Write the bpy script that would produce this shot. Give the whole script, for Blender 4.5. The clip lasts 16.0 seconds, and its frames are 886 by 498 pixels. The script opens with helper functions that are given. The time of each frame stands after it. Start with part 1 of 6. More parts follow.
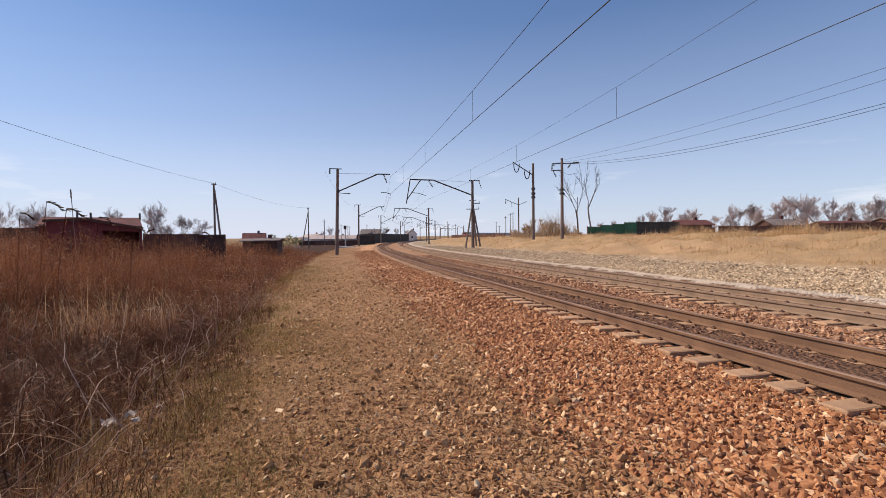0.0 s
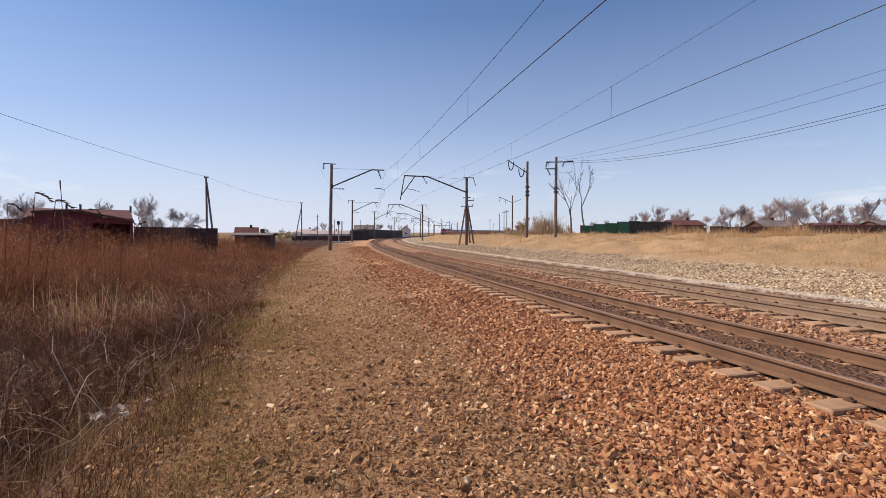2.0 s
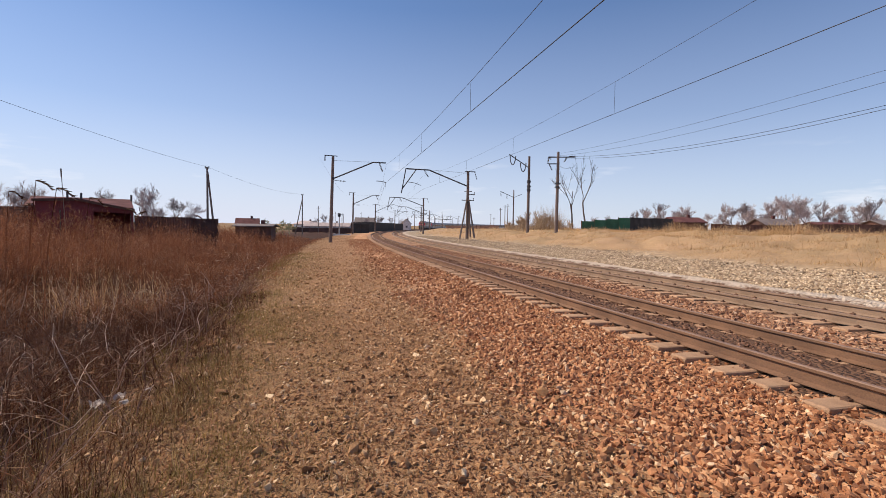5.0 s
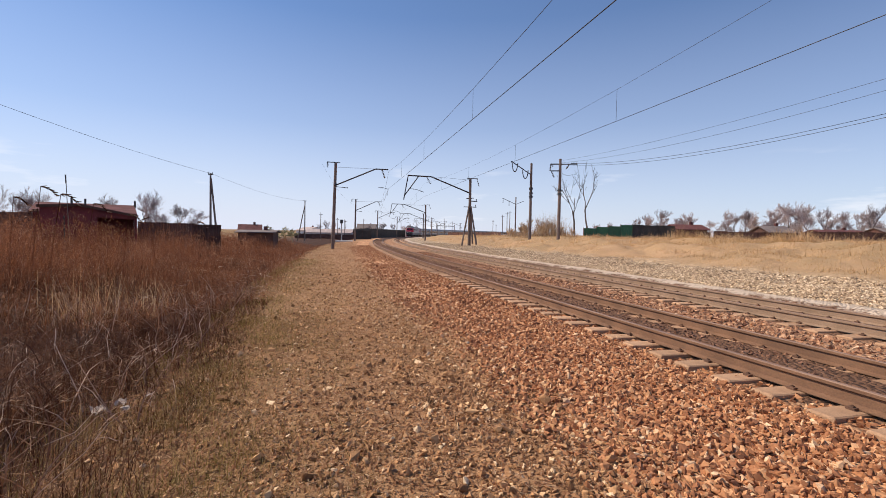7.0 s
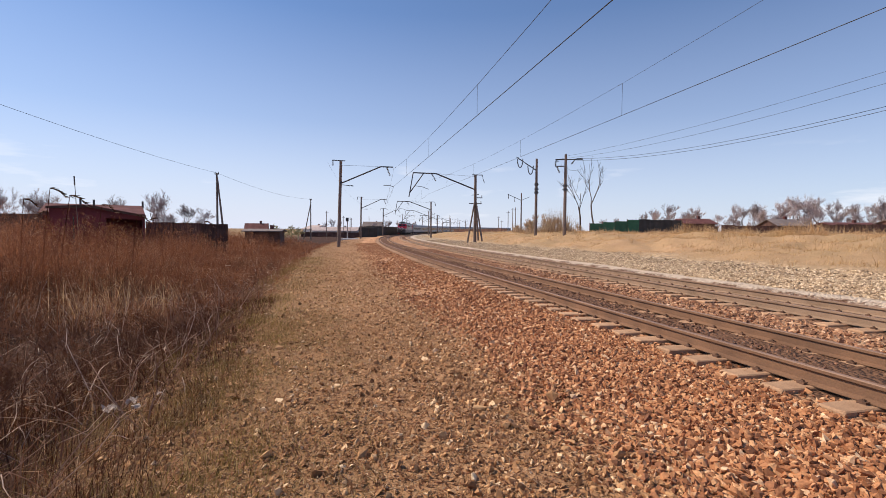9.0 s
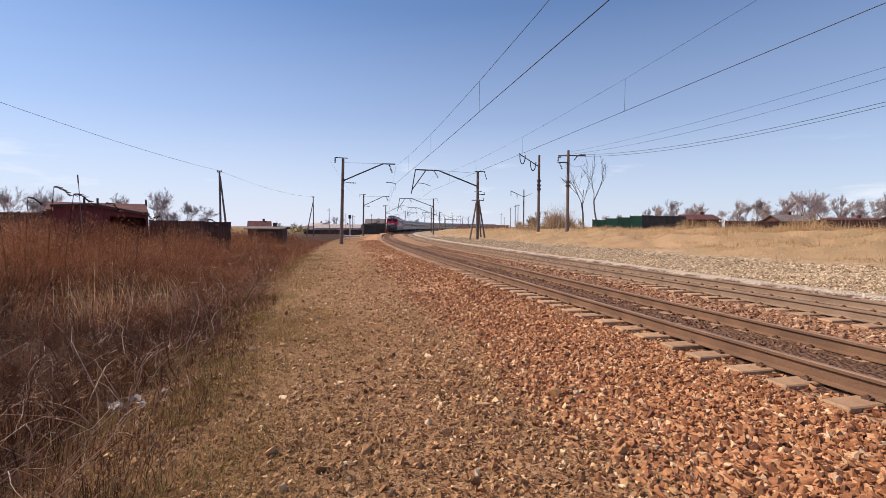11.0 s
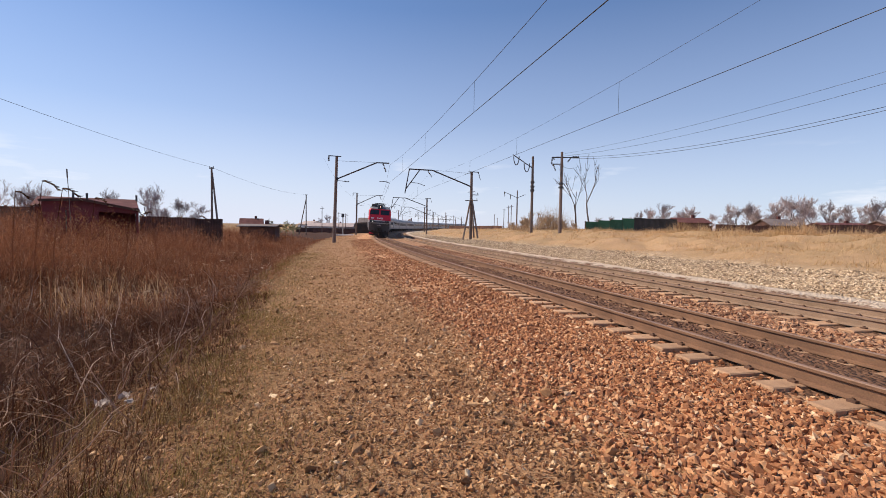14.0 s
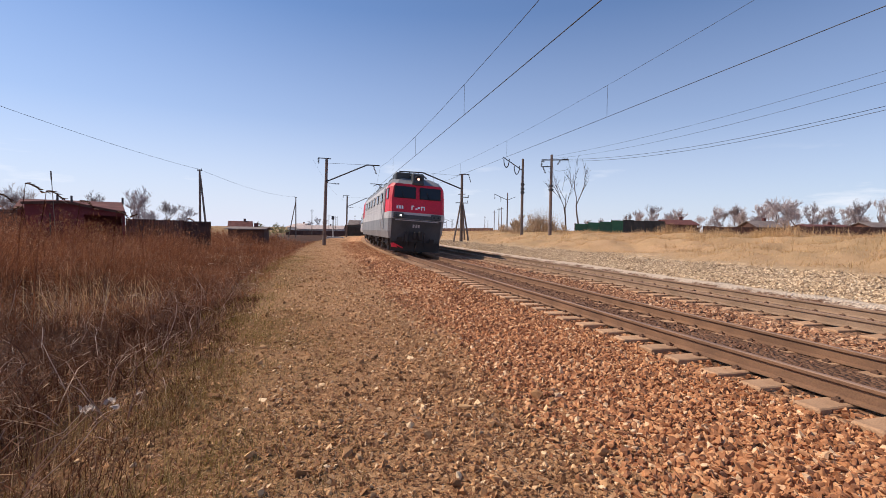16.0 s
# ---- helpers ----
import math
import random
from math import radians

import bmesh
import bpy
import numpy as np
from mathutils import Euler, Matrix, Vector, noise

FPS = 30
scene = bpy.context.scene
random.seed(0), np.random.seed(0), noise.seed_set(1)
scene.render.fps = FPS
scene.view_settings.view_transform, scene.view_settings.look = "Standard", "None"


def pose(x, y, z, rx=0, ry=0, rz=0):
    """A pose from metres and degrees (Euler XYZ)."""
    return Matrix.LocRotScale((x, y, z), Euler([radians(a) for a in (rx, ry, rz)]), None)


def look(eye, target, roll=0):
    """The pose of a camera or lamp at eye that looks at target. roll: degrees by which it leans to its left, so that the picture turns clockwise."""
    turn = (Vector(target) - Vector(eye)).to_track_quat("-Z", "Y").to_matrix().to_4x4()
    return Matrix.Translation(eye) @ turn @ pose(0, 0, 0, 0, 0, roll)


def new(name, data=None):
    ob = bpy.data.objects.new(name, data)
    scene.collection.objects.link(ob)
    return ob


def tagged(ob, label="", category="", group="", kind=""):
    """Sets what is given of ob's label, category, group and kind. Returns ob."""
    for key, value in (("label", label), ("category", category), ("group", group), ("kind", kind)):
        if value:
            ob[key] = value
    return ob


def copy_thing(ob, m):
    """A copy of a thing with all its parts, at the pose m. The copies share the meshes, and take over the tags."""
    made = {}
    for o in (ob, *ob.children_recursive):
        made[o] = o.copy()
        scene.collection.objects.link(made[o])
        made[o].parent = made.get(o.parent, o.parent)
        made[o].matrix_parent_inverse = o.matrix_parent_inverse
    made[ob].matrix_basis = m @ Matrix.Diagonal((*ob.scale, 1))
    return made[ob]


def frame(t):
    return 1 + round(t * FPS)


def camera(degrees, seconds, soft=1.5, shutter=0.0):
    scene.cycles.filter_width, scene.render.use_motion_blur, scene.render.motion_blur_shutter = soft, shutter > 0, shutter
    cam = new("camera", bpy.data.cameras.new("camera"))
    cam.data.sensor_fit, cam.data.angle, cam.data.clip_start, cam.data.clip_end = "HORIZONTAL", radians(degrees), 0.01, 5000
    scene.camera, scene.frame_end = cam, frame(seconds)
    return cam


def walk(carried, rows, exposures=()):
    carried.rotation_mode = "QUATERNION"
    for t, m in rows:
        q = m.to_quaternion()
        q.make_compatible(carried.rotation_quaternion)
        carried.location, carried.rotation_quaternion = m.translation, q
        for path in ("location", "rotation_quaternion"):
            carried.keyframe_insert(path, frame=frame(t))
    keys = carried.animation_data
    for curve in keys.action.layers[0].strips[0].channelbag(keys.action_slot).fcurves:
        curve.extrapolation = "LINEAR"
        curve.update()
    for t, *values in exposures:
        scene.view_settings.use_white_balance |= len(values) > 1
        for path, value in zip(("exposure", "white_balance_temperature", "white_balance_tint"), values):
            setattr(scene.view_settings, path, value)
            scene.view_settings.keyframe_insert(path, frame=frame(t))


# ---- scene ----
cam = camera(88.84, 16.0, soft=0.8)
EYE = (0.0, 0.0, 1.6)
PATH = [(0, 0.00, -1.70, 0.70), (0.5, -0.80, -2.14, -0.10), (1, 0.55, -1.94, 0.33), (1.5, -0.13, -2.23, -0.22), (2, -0.80, -2.11, -0.07),
        (2.5, -0.88, -1.47, -0.21), (3, -1.47, -1.70, -0.30), (3.5, -1.30, -2.72, -0.66), (6, -0.13, -2.92, -0.67), (6.5, 0.22, -2.62, -0.62),
        (7, -0.45, -2.07, -1.03), (7.5, -0.70, -2.07, -0.82), (8, -0.48, -1.92, -0.80), (8.5, -0.08, -2.19, -0.63), (9, 0.26, -2.47, -0.41),
        (11.5, 0.61, -2.87, -0.20), (12, 0.93, -2.85, -0.55), (12.5, 0.59, -2.90, -0.46), (13, 0.25, -3.00, -0.42), (13.5, 0.12, -2.75, -0.42),
        (14, -0.28, -2.87, -0.93), (14.5, -0.59, -2.98, -1.02), (15, -1.10, -2.89, -0.88), (15.5, -1.17, -3.00, -0.71), (16, -1.47, -2.56, -0.81)]
walk(cam, [(t, pose(*EYE, 90 + p, r, y)) for t, y, p, r in PATH], exposures=[(0, 0.13, 6500, 12), (3.5, 0.13, 6500, 12), (7, 0.21, 6500, 12), (16, 0.22, 6500, 12)])

# ---- light ----
SUN_EL, SUN_AZ = 47.0, -76.0          # degrees; azimuth from straight ahead, negative to the left
world = bpy.data.worlds.new("sky")
scene.world = world
world.use_nodes = True
wn, wl = world.node_tree.nodes, world.node_tree.links
sky = wn.new("ShaderNodeTexSky")
sky.sky_type, sky.sun_disc = "NISHITA", False
sky.sun_elevation, sky.sun_rotation = radians(SUN_EL), radians(SUN_AZ)
sky.air_density, sky.dust_density, sky.ozone_density = 1.0, 0.3, 3.0
wn["Background"].inputs["Strength"].default_value = 0.086
# pale bluish haze that thickens towards the horizon, and a few thin low clouds
tcw, sep = wn.new("ShaderNodeTexCoord"), wn.new("ShaderNodeSeparateXYZ")
wl.new(tcw.outputs["Generated"], sep.inputs[0])


def grey_ramp(n, stops):
    r = n.new("ShaderNodeValToRGB")
    e = r.color_ramp.elements
    while len(e) < len(stops):
        e.new(0.5)
    for el, (p, c) in zip(e, stops):
        el.position, el.color = p, (c, c, c, 1)
    return r


hz = grey_ramp(wn, [(0.0, 0.92), (0.08, 0.72), (0.22, 0.36), (0.42, 0.10), (0.7, 0.0)])
wl.new(sep.outputs["Z"], hz.inputs[0])
deep = wn.new("ShaderNodeMix")
deep.data_type, deep.blend_type = "RGBA", "MULTIPLY"
deep.inputs["Factor"].default_value, deep.inputs["B"].default_value = 1.0, (0.60, 0.90, 1.18, 1)
wl.new(sky.outputs[0], deep.inputs["A"])
haze = wn.new("ShaderNodeMix")
haze.data_type = "RGBA"
haze.inputs["B"].default_value = (7.9, 8.3, 9.7, 1)
side, veil = wn.new("ShaderNodeMapRange"), wn.new("ShaderNodeMath")      # the haze is thicker towards the sun
side.inputs["From Min"].default_value, side.inputs["From Max"].default_value = -0.4, 0.8
side.inputs["To Min"].default_value, side.inputs["To Max"].default_value = 1.02, 0.78
veil.operation = "MULTIPLY"
wl.new(sep.outputs["X"], side.inputs["Value"]), wl.new(hz.outputs[0], veil.inputs[0]), wl.new(side.outputs[0], veil.inputs[1])
wl.new(veil.outputs[0], haze.inputs["Factor"]), wl.new(deep.outputs["Result"], haze.inputs["A"])
cmap, cloud = wn.new("ShaderNodeMapping"), wn.new("ShaderNodeTexNoise")
cmap.inputs["Scale"].default_value = (3.0, 3.0, 16.0)
cloud.inputs["Scale"].default_value, cloud.inputs["Detail"].default_value = 1.6, 5
wl.new(tcw.outputs["Generated"], cmap.inputs[0]), wl.new(cmap.outputs[0], cloud.inputs["Vector"])
cr = grey_ramp(wn, [(0.62, 0.0), (0.76, 0.7)])
low = grey_ramp(wn, [(0.04, 1.0), (0.11, 0.8), (0.16, 0.0)])
wl.new(cloud.outputs[0], cr.inputs[0]), wl.new(sep.outputs["Z"], low.inputs[0])
cm = wn.new("ShaderNodeMath")
cm.operation = "MULTIPLY"
wl.new(cr.outputs[0], cm.inputs[0]), wl.new(low.outputs[0], cm.inputs[1])
withc = wn.new("ShaderNodeMix")
withc.data_type = "RGBA"
withc.inputs["B"].default_value = (10.5, 10.6, 11.0, 1)
wl.new(cm.outputs[0], withc.inputs["Factor"]), wl.new(haze.outputs["Result"], withc.inputs["A"])
wl.new(withc.outputs["Result"], wn["Background"].inputs["Color"])
sun = new("sun", bpy.data.lights.new("sun", "SUN"))
sun.data.energy, sun.data.angle, sun.data.color = 4.5, radians(0.55), (1.0, 0.86, 0.68)
sun_dir = Vector((math.sin(radians(SUN_AZ)) * math.cos(radians(SUN_EL)), math.cos(radians(SUN_AZ)) * math.cos(radians(SUN_EL)), math.sin(radians(SUN_EL))))
sun.matrix_world = look(sun_dir * 200, (0, 0, 0))

# ---- the railway curve: every place beside it is (radius r, distance along s, height z) ----
CX, CY, RC = 548.799, 158.092, 459.18
RN = 565.1                            # true radius of the nearer centre line, which counts as r = RC
PH = math.atan2(-CY, -CX)
R2 = 455.05                           # centre line of the second track
CANT = math.atan2(0.038, 1.595)
STRIP_R = [300, 450, 453, 461.3, 462.6, 3600]               # strips beside the tracks lie a little further out
TRUE_R = [300.326, 450.326, 453, 461.3, 462.926, 3600.326]


def true_r(r):
    return np.interp(r, STRIP_R, TRUE_R)


def drop(s):
    """The line falls gently away from the camera."""
    return 0.0035 * np.clip(s - 15, 0, 200)


def at(r, s, z=0.0):
    a = PH - s / RN
    r = float(true_r(r)) + RN - RC
    return Vector((CX + r * math.cos(a), CY + r * math.sin(a), z - float(drop(s))))


def along(s):
    a = PH - s / RN
    return Vector((math.sin(a), -math.cos(a), 0))


def inward(s):
    a = PH - s / RN
    return Vector((-math.cos(a), -math.sin(a), 0))


def rs(x, y):
    d = np.hypot(np.asarray(x) - CX, np.asarray(y) - CY) - RN + RC
    a = np.arctan2(np.asarray(y) - CY, np.asarray(x) - CX)
    da = (PH - a + math.pi) % (2 * math.pi) - math.pi
    return np.interp(d, TRUE_R, STRIP_R), da * RN


def wav(x, y, k, seed):
    """Cheap smooth noise, about -1 to 1."""
    rng = np.random.RandomState(seed)
    v = np.zeros_like(np.asarray(x, float))
    for i in range(6):
        a, p, f = rng.uniform(0, 6.28), rng.uniform(0, 6.28), k * rng.uniform(0.6, 1.7)
        v = v + np.sin((x * math.cos(a) + y * math.sin(a)) * f + p + 1.3 * np.sin((y * math.cos(a) - x * math.sin(a)) * f * 0.7 + p))
    return v / 3.2


PROF_R = [300, 415, 432, 441, 445, 448.6, 452.4, 453.1, 453.5, 453.8, 456.4, 457.0, 457.8, 458.45, 458.65, 459.7, 459.9, 460.55, 461.25, 462.4, 463.5, 466.3, 467.5, 469.0, 471.0, 474.0, 480.0, 520.0]
PROF_Z = [0.0, 0.0, 0.0, 0.0, 0.0, 0.0, -0.02, 0.07, 0.03, -0.14, -0.095, -0.11, -0.11, -0.11, -0.085, -0.07, -0.10, -0.115, -0.105, -0.15, -0.16, -0.22, -0.55, -0.95, -0.9, -0.55, -0.5, -0.5]


def ground_z(x, y):
    r, s = rs(x, y)
    z = np.interp(r, PROF_R, PROF_Z)
    crest = np.clip(1.42 - 0.005 * np.clip(s, -20, 200), -0.25, 3)
    low = 0.38 * np.clip(1 - (s - 40) / 90, 0, 1) - 0.12
    up = np.interp(r, [300, 425, 438, 441.5, 448.6, 452.6], [0, 0, 0, 0.10, 1, 1])
    bank = crest * (1 - up) + low * up
    z = np.where(r < 448.6, bank, z + np.interp(r, [448.6, 452.6], [1, 0]) * low)
    z = z - drop(s) * np.interp(r, [444, 449], [0, 1])
    rough = np.interp(r, [430, 440, 446, 449, 453, 461, 463, 466, 470, 500], [0.2, 0.2, 0.14, 0.05, 0.012, 0.012, 0.02, 0.03, 0.14, 0.2])
    z = z + rough * (wav(x, y, 0.9, 3) + 0.5 * wav(x, y, 2.3, 4))
    z = z + np.interp(r, [448, 449, 452, 453], [0, 0.03, 0.03, 0]) * wav(x, y, 6.0, 6)
    z = z + np.interp(r, [434, 439, 447, 449], [0.03, 0.11, 0.10, 0]) * wav(x, y, 2.2, 9) * np.interp(s, [40, 70], [1, 0])      # hummocks on the bank
    z = z + np.interp(r, [462, 463, 480], [0, 0.012, 0.02]) * wav(x, y, 7.0, 5)
    return z


def gz(x, y):
    return float(ground_z(np.array([x]), np.array([y]))[0])


# ---- materials ----
def nodes_of(name):
    m = bpy.data.materials.new(name)
    m.use_nodes = True
    return m, m.node_tree.nodes, m.node_tree.links, m.node_tree.nodes["Principled BSDF"]


def ramp(n, stops):
    r = n.new("ShaderNodeValToRGB")
    e = r.color_ramp.elements
    while len(e) < len(stops):
        e.new(0.5)
    for el, (p, c) in zip(e, stops):
        el.position, el.color = p, (*c, 1) if len(c) == 3 else c
    return r


def surface(name, col, col2=None, scale=3.0, rough=0.8, metal=0.0, bump=0.15, grain=40.0, island=0.0, rand=0.0, stretch=None):
    """A weathered surface: two colours in large stains, fine grain, relief; island/rand vary piece by piece."""
    m, n, l, b = nodes_of(name)
    col2 = col2 or tuple(c * 0.7 for c in col)
    tc = n.new("ShaderNodeTexCoord")
    src = tc.outputs["Object"]
    if stretch:
        mp = n.new("ShaderNodeMapping")
        mp.inputs["Scale"].default_value = stretch
        l.new(src, mp.inputs[0])
        src = mp.outputs[0]
    big, fine = n.new("ShaderNodeTexNoise"), n.new("ShaderNodeTexNoise")
    big.inputs["Scale"].default_value, big.inputs["Detail"].default_value = scale, 6
    fine.inputs["Scale"].default_value, fine.inputs["Detail"].default_value = grain, 4
    l.new(src, big.inputs["Vector"]), l.new(src, fine.inputs["Vector"])
    rp = ramp(n, [(0.32, col2), (0.66, col)])
    l.new(big.outputs[0], rp.inputs[0])
    mx = n.new("ShaderNodeMix")
    mx.data_type, mx.blend_type = "RGBA", "MULTIPLY"
    mx.inputs["Factor"].default_value = 1.0
    gr = ramp(n, [(0.25, (0.72, 0.72, 0.72)), (0.75, (1.2, 1.2, 1.2))])
    l.new(fine.outputs[0], gr.inputs[0])
    l.new(rp.outputs[0], mx.inputs["A"]), l.new(gr.outputs[0], mx.inputs["B"])
    out = mx.outputs["Result"]
    if island or rand:
        hsv = n.new("ShaderNodeHueSaturation")
        mr = n.new("ShaderNodeMapRange")
        amt = island or rand
        mr.inputs["To Min"].default_value, mr.inputs["To Max"].default_value = 1 - amt, 1 + amt
        if island:
            g = n.new("ShaderNodeNewGeometry")
            l.new(g.outputs["Random Per Island"], mr.inputs["Value"])
        else:
            g = n.new("ShaderNodeObjectInfo")
            l.new(g.outputs["Random"], mr.inputs["Value"])
        l.new(mr.outputs[0], hsv.inputs["Value"])
        l.new(out, hsv.inputs["Color"])
        out = hsv.outputs[0]
    l.new(out, b.inputs["Base Color"])
    b.inputs["Roughness"].default_value, b.inputs["Metallic"].default_value = rough, metal
    if bump:
        bp = n.new("ShaderNodeBump")
        bp.inputs["Strength"].default_value, bp.inputs["Distance"].default_value = bump, 0.02
        l.new(fine.outputs[0], bp.inputs["Height"]), l.new(bp.outputs[0], b.inputs["Normal"])
    return m


def stones_mat(name, stops, rough=0.85):
    """Loose stones: each piece takes one colour of the ramp, with grain and relief."""
    m, n, l, b = nodes_of(name)
    g, tc = n.new("ShaderNodeNewGeometry"), n.new("ShaderNodeTexCoord")
    oi, add = n.new("ShaderNodeObjectInfo"), n.new("ShaderNodeMath")
    fr = n.new("ShaderNodeMath")
    fr.operation = "FRACT"
    l.new(g.outputs["Random Per Island"], add.inputs[0]), l.new(oi.outputs["Random"], add.inputs[1])
    l.new(add.outputs[0], fr.inputs[0])
    rp = ramp(n, stops)
    l.new(fr.outputs[0], rp.inputs[0])
    t = n.new("ShaderNodeTexNoise")
    t.inputs["Scale"].default_value, t.inputs["Detail"].default_value = 45, 5
    l.new(tc.outputs["Object"], t.inputs["Vector"])
    gr = ramp(n, [(0.3, (0.7, 0.68, 0.66)), (0.7, (1.15, 1.15, 1.15))])
    l.new(t.outputs[0], gr.inputs[0])
    mx = n.new("ShaderNodeMix")
    mx.data_type, mx.blend_type = "RGBA", "MULTIPLY"
    mx.inputs["Factor"].default_value = 1.0
    l.new(rp.outputs[0], mx.inputs["A"]), l.new(gr.outputs[0], mx.inputs["B"])
    l.new(mx.outputs["Result"], b.inputs["Base Color"])
    b.inputs["Roughness"].default_value = rough
    bp = n.new("ShaderNodeBump")
    bp.inputs["Strength"].default_value, bp.inputs["Distance"].default_value = 0.3, 0.01
    l.new(t.outputs[0], bp.inputs["Height"]), l.new(bp.outputs[0], b.inputs["Normal"])
    return m


def ground_mat():
    m, n, l, b = nodes_of("soil, ballast and grass")
    geo = n.new("ShaderNodeNewGeometry")
    sub = n.new("ShaderNodeVectorMath")
    sub.operation = "SUBTRACT"
    sub.inputs[1].default_value = (CX, CY, 0)
    l.new(geo.outputs["Position"], sub.inputs[0])
    flat = n.new("ShaderNodeVectorMath")
    flat.operation = "MULTIPLY"
    flat.inputs[1].default_value = (1, 1, 0)
    l.new(sub.outputs[0], flat.inputs[0])
    ln = n.new("ShaderNodeVectorMath")
    ln.operation = "LENGTH"
    l.new(flat.outputs[0], ln.inputs[0])

    def noise(scale, detail=6, out=0):
        t = n.new("ShaderNodeTexNoise")
        t.inputs["Scale"].default_value, t.inputs["Detail"].default_value = scale, detail
        t.inputs["Roughness"].default_value = 0.65
        l.new(geo.outputs["Position"], t.inputs["Vector"])
        return t.outputs[out]

    def mathn(op, a, c):
        k = n.new("ShaderNodeMath")
        k.operation = op
        for i, v in enumerate((a, c)):
            if isinstance(v, (int, float)):
                k.inputs[i].default_value = v
            else:
                l.new(v, k.inputs[i])
        return k.outputs[0]

    def mix(f, a, c, mode="MIX"):
        k = n.new("ShaderNodeMix")
        k.data_type, k.blend_type = "RGBA", mode
        for s, v in (("Factor", f), ("A", a), ("B", c)):
            if isinstance(v, (int, float)):
                k.inputs[s].default_value = v
            elif isinstance(v, tuple):
                k.inputs[s].default_value = (*v, 1)
            else:
                l.new(v, k.inputs[s])
        return k.outputs["Result"]

    def col(v, *stops):
        r = ramp(n, list(stops))
        l.new(v, r.inputs[0])
        return r.outputs[0]

    n1, n2, n3, n4 = noise(1.3), noise(9), noise(60, 3), noise(0.12, 3)
    edge = mathn("ADD", mathn("MULTIPLY", mathn("SUBTRACT", n1, 0.5), 1.5), mathn("MULTIPLY", mathn("SUBTRACT", n2, 0.5), 0.9))
    rad = mathn("ADD", mathn("SUBTRACT", ln.outputs["Value"], RN - RC), edge)

    def step(at_r, w):
        at_r = float(true_r(at_r))
        k = n.new("ShaderNodeMapRange")
        k.inputs["From Min"].default_value, k.inputs["From Max"].default_value = at_r - w, at_r + w
        l.new(rad, k.inputs["Value"])
        return k.outputs[0]

    def vor(scale):
        v = n.new("ShaderNodeTexVoronoi")
        v.inputs["Scale"].default_value = scale
        l.new(geo.outputs["Position"], v.inputs["Vector"])
        return v
    v1, v2 = vor(15), vor(9)
    straw = mix(0.6, col(n2, (0.3, (0.19, 0.122, 0.066)), (0.7, (0.50, 0.335, 0.195))), col(n1, (0.3, (0.34, 0.235, 0.125)), (0.7, (0.52, 0.34, 0.195))))
    straw = mix(0.35, straw, col(n4, (0.35, (0.30, 0.215, 0.10)), (0.65, (0.56, 0.34, 0.19))))
    gravel = col(v2.outputs["Color"], (0.1, (0.22, 0.17, 0.12)), (0.5, (0.42, 0.315, 0.21)), (0.9, (0.62, 0.475, 0.325)))
    ballast = col(v1.outputs["Color"], (0.1, (0.34, 0.155, 0.078)), (0.5, (0.62, 0.325, 0.165)), (0.9, (0.80, 0.50, 0.29)))
    dirty = mix(0.5, ballast, col(n1, (0.35, (0.23, 0.125, 0.075)), (0.7, (0.37, 0.22, 0.14))))
    # dark brown bed between the rails, with rail shadow mixed into the colour
    dark = mix(0.5, col(v1.outputs["Color"], (0.1, (0.10, 0.05, 0.03)), (0.9, (0.27, 0.145, 0.085))), col(n1, (0.35, (0.12, 0.062, 0.038)), (0.7, (0.20, 0.107, 0.064))))
    path = mix(0.7, col(n3, (0.38, (0.12, 0.06, 0.028)), (0.62, (0.63, 0.37, 0.195))), col(n2, (0.36, (0.23, 0.122, 0.058)), (0.64, (0.53, 0.30, 0.157))))
    weed = col(n2, (0.3, (0.09, 0.06, 0.024)), (0.7, (0.27, 0.17, 0.072)))
    # near-black: the shade under the ditch plants is put into this litter's colour
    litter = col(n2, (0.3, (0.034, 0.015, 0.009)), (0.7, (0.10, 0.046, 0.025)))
    c = mix(step(448.2, 0.8), straw, gravel)
    c = mix(step(452.35, 0.3), c, mix(n2, (0.72, 0.58, 0.45), (0.56, 0.44, 0.33)))
    c = mix(step(453.45, 0.15), c, dark)
    c = mix(step(456.3, 0.3), c, dirty)
    c = mix(step(457.9, 0.3), c, dark)
    c = mix(step(460.4, 0.3), c, ballast)
    c = mix(step(462.5, 0.45), c, path)
    c = mix(step(464.9, 1.0), c, mix(n1, path, weed))
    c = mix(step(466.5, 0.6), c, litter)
    c = mix(step(500, 20), c, mix(0.6, straw, weed))
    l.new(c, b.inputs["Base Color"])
    b.inputs["Roughness"].default_value = 0.95
    b.inputs["Specular IOR Level"].default_value = 0.2
    stony = mathn("MULTIPLY", step(449.0, 1.0), mathn("SUBTRACT", 1.0, step(462.4, 0.5)))
    stone = mathn("MULTIPLY", mathn("SUBTRACT", 1.0, mathn("MULTIPLY", v1.outputs["Distance"], 12)), stony)
    hgt = mathn("ADD", mathn("ADD", mathn("MULTIPLY", stone, 0.5), mathn("MULTIPLY", n2, 1.2)), mathn("MULTIPLY", n3, 1.1))
    bp = n.new("ShaderNodeBump")
    bp.inputs["Strength"].default_value, bp.inputs["Distance"].default_value = 0.6, 0.03
    l.new(hgt, bp.inputs["Height"]), l.new(bp.outputs[0], b.inputs["Normal"])
    return m


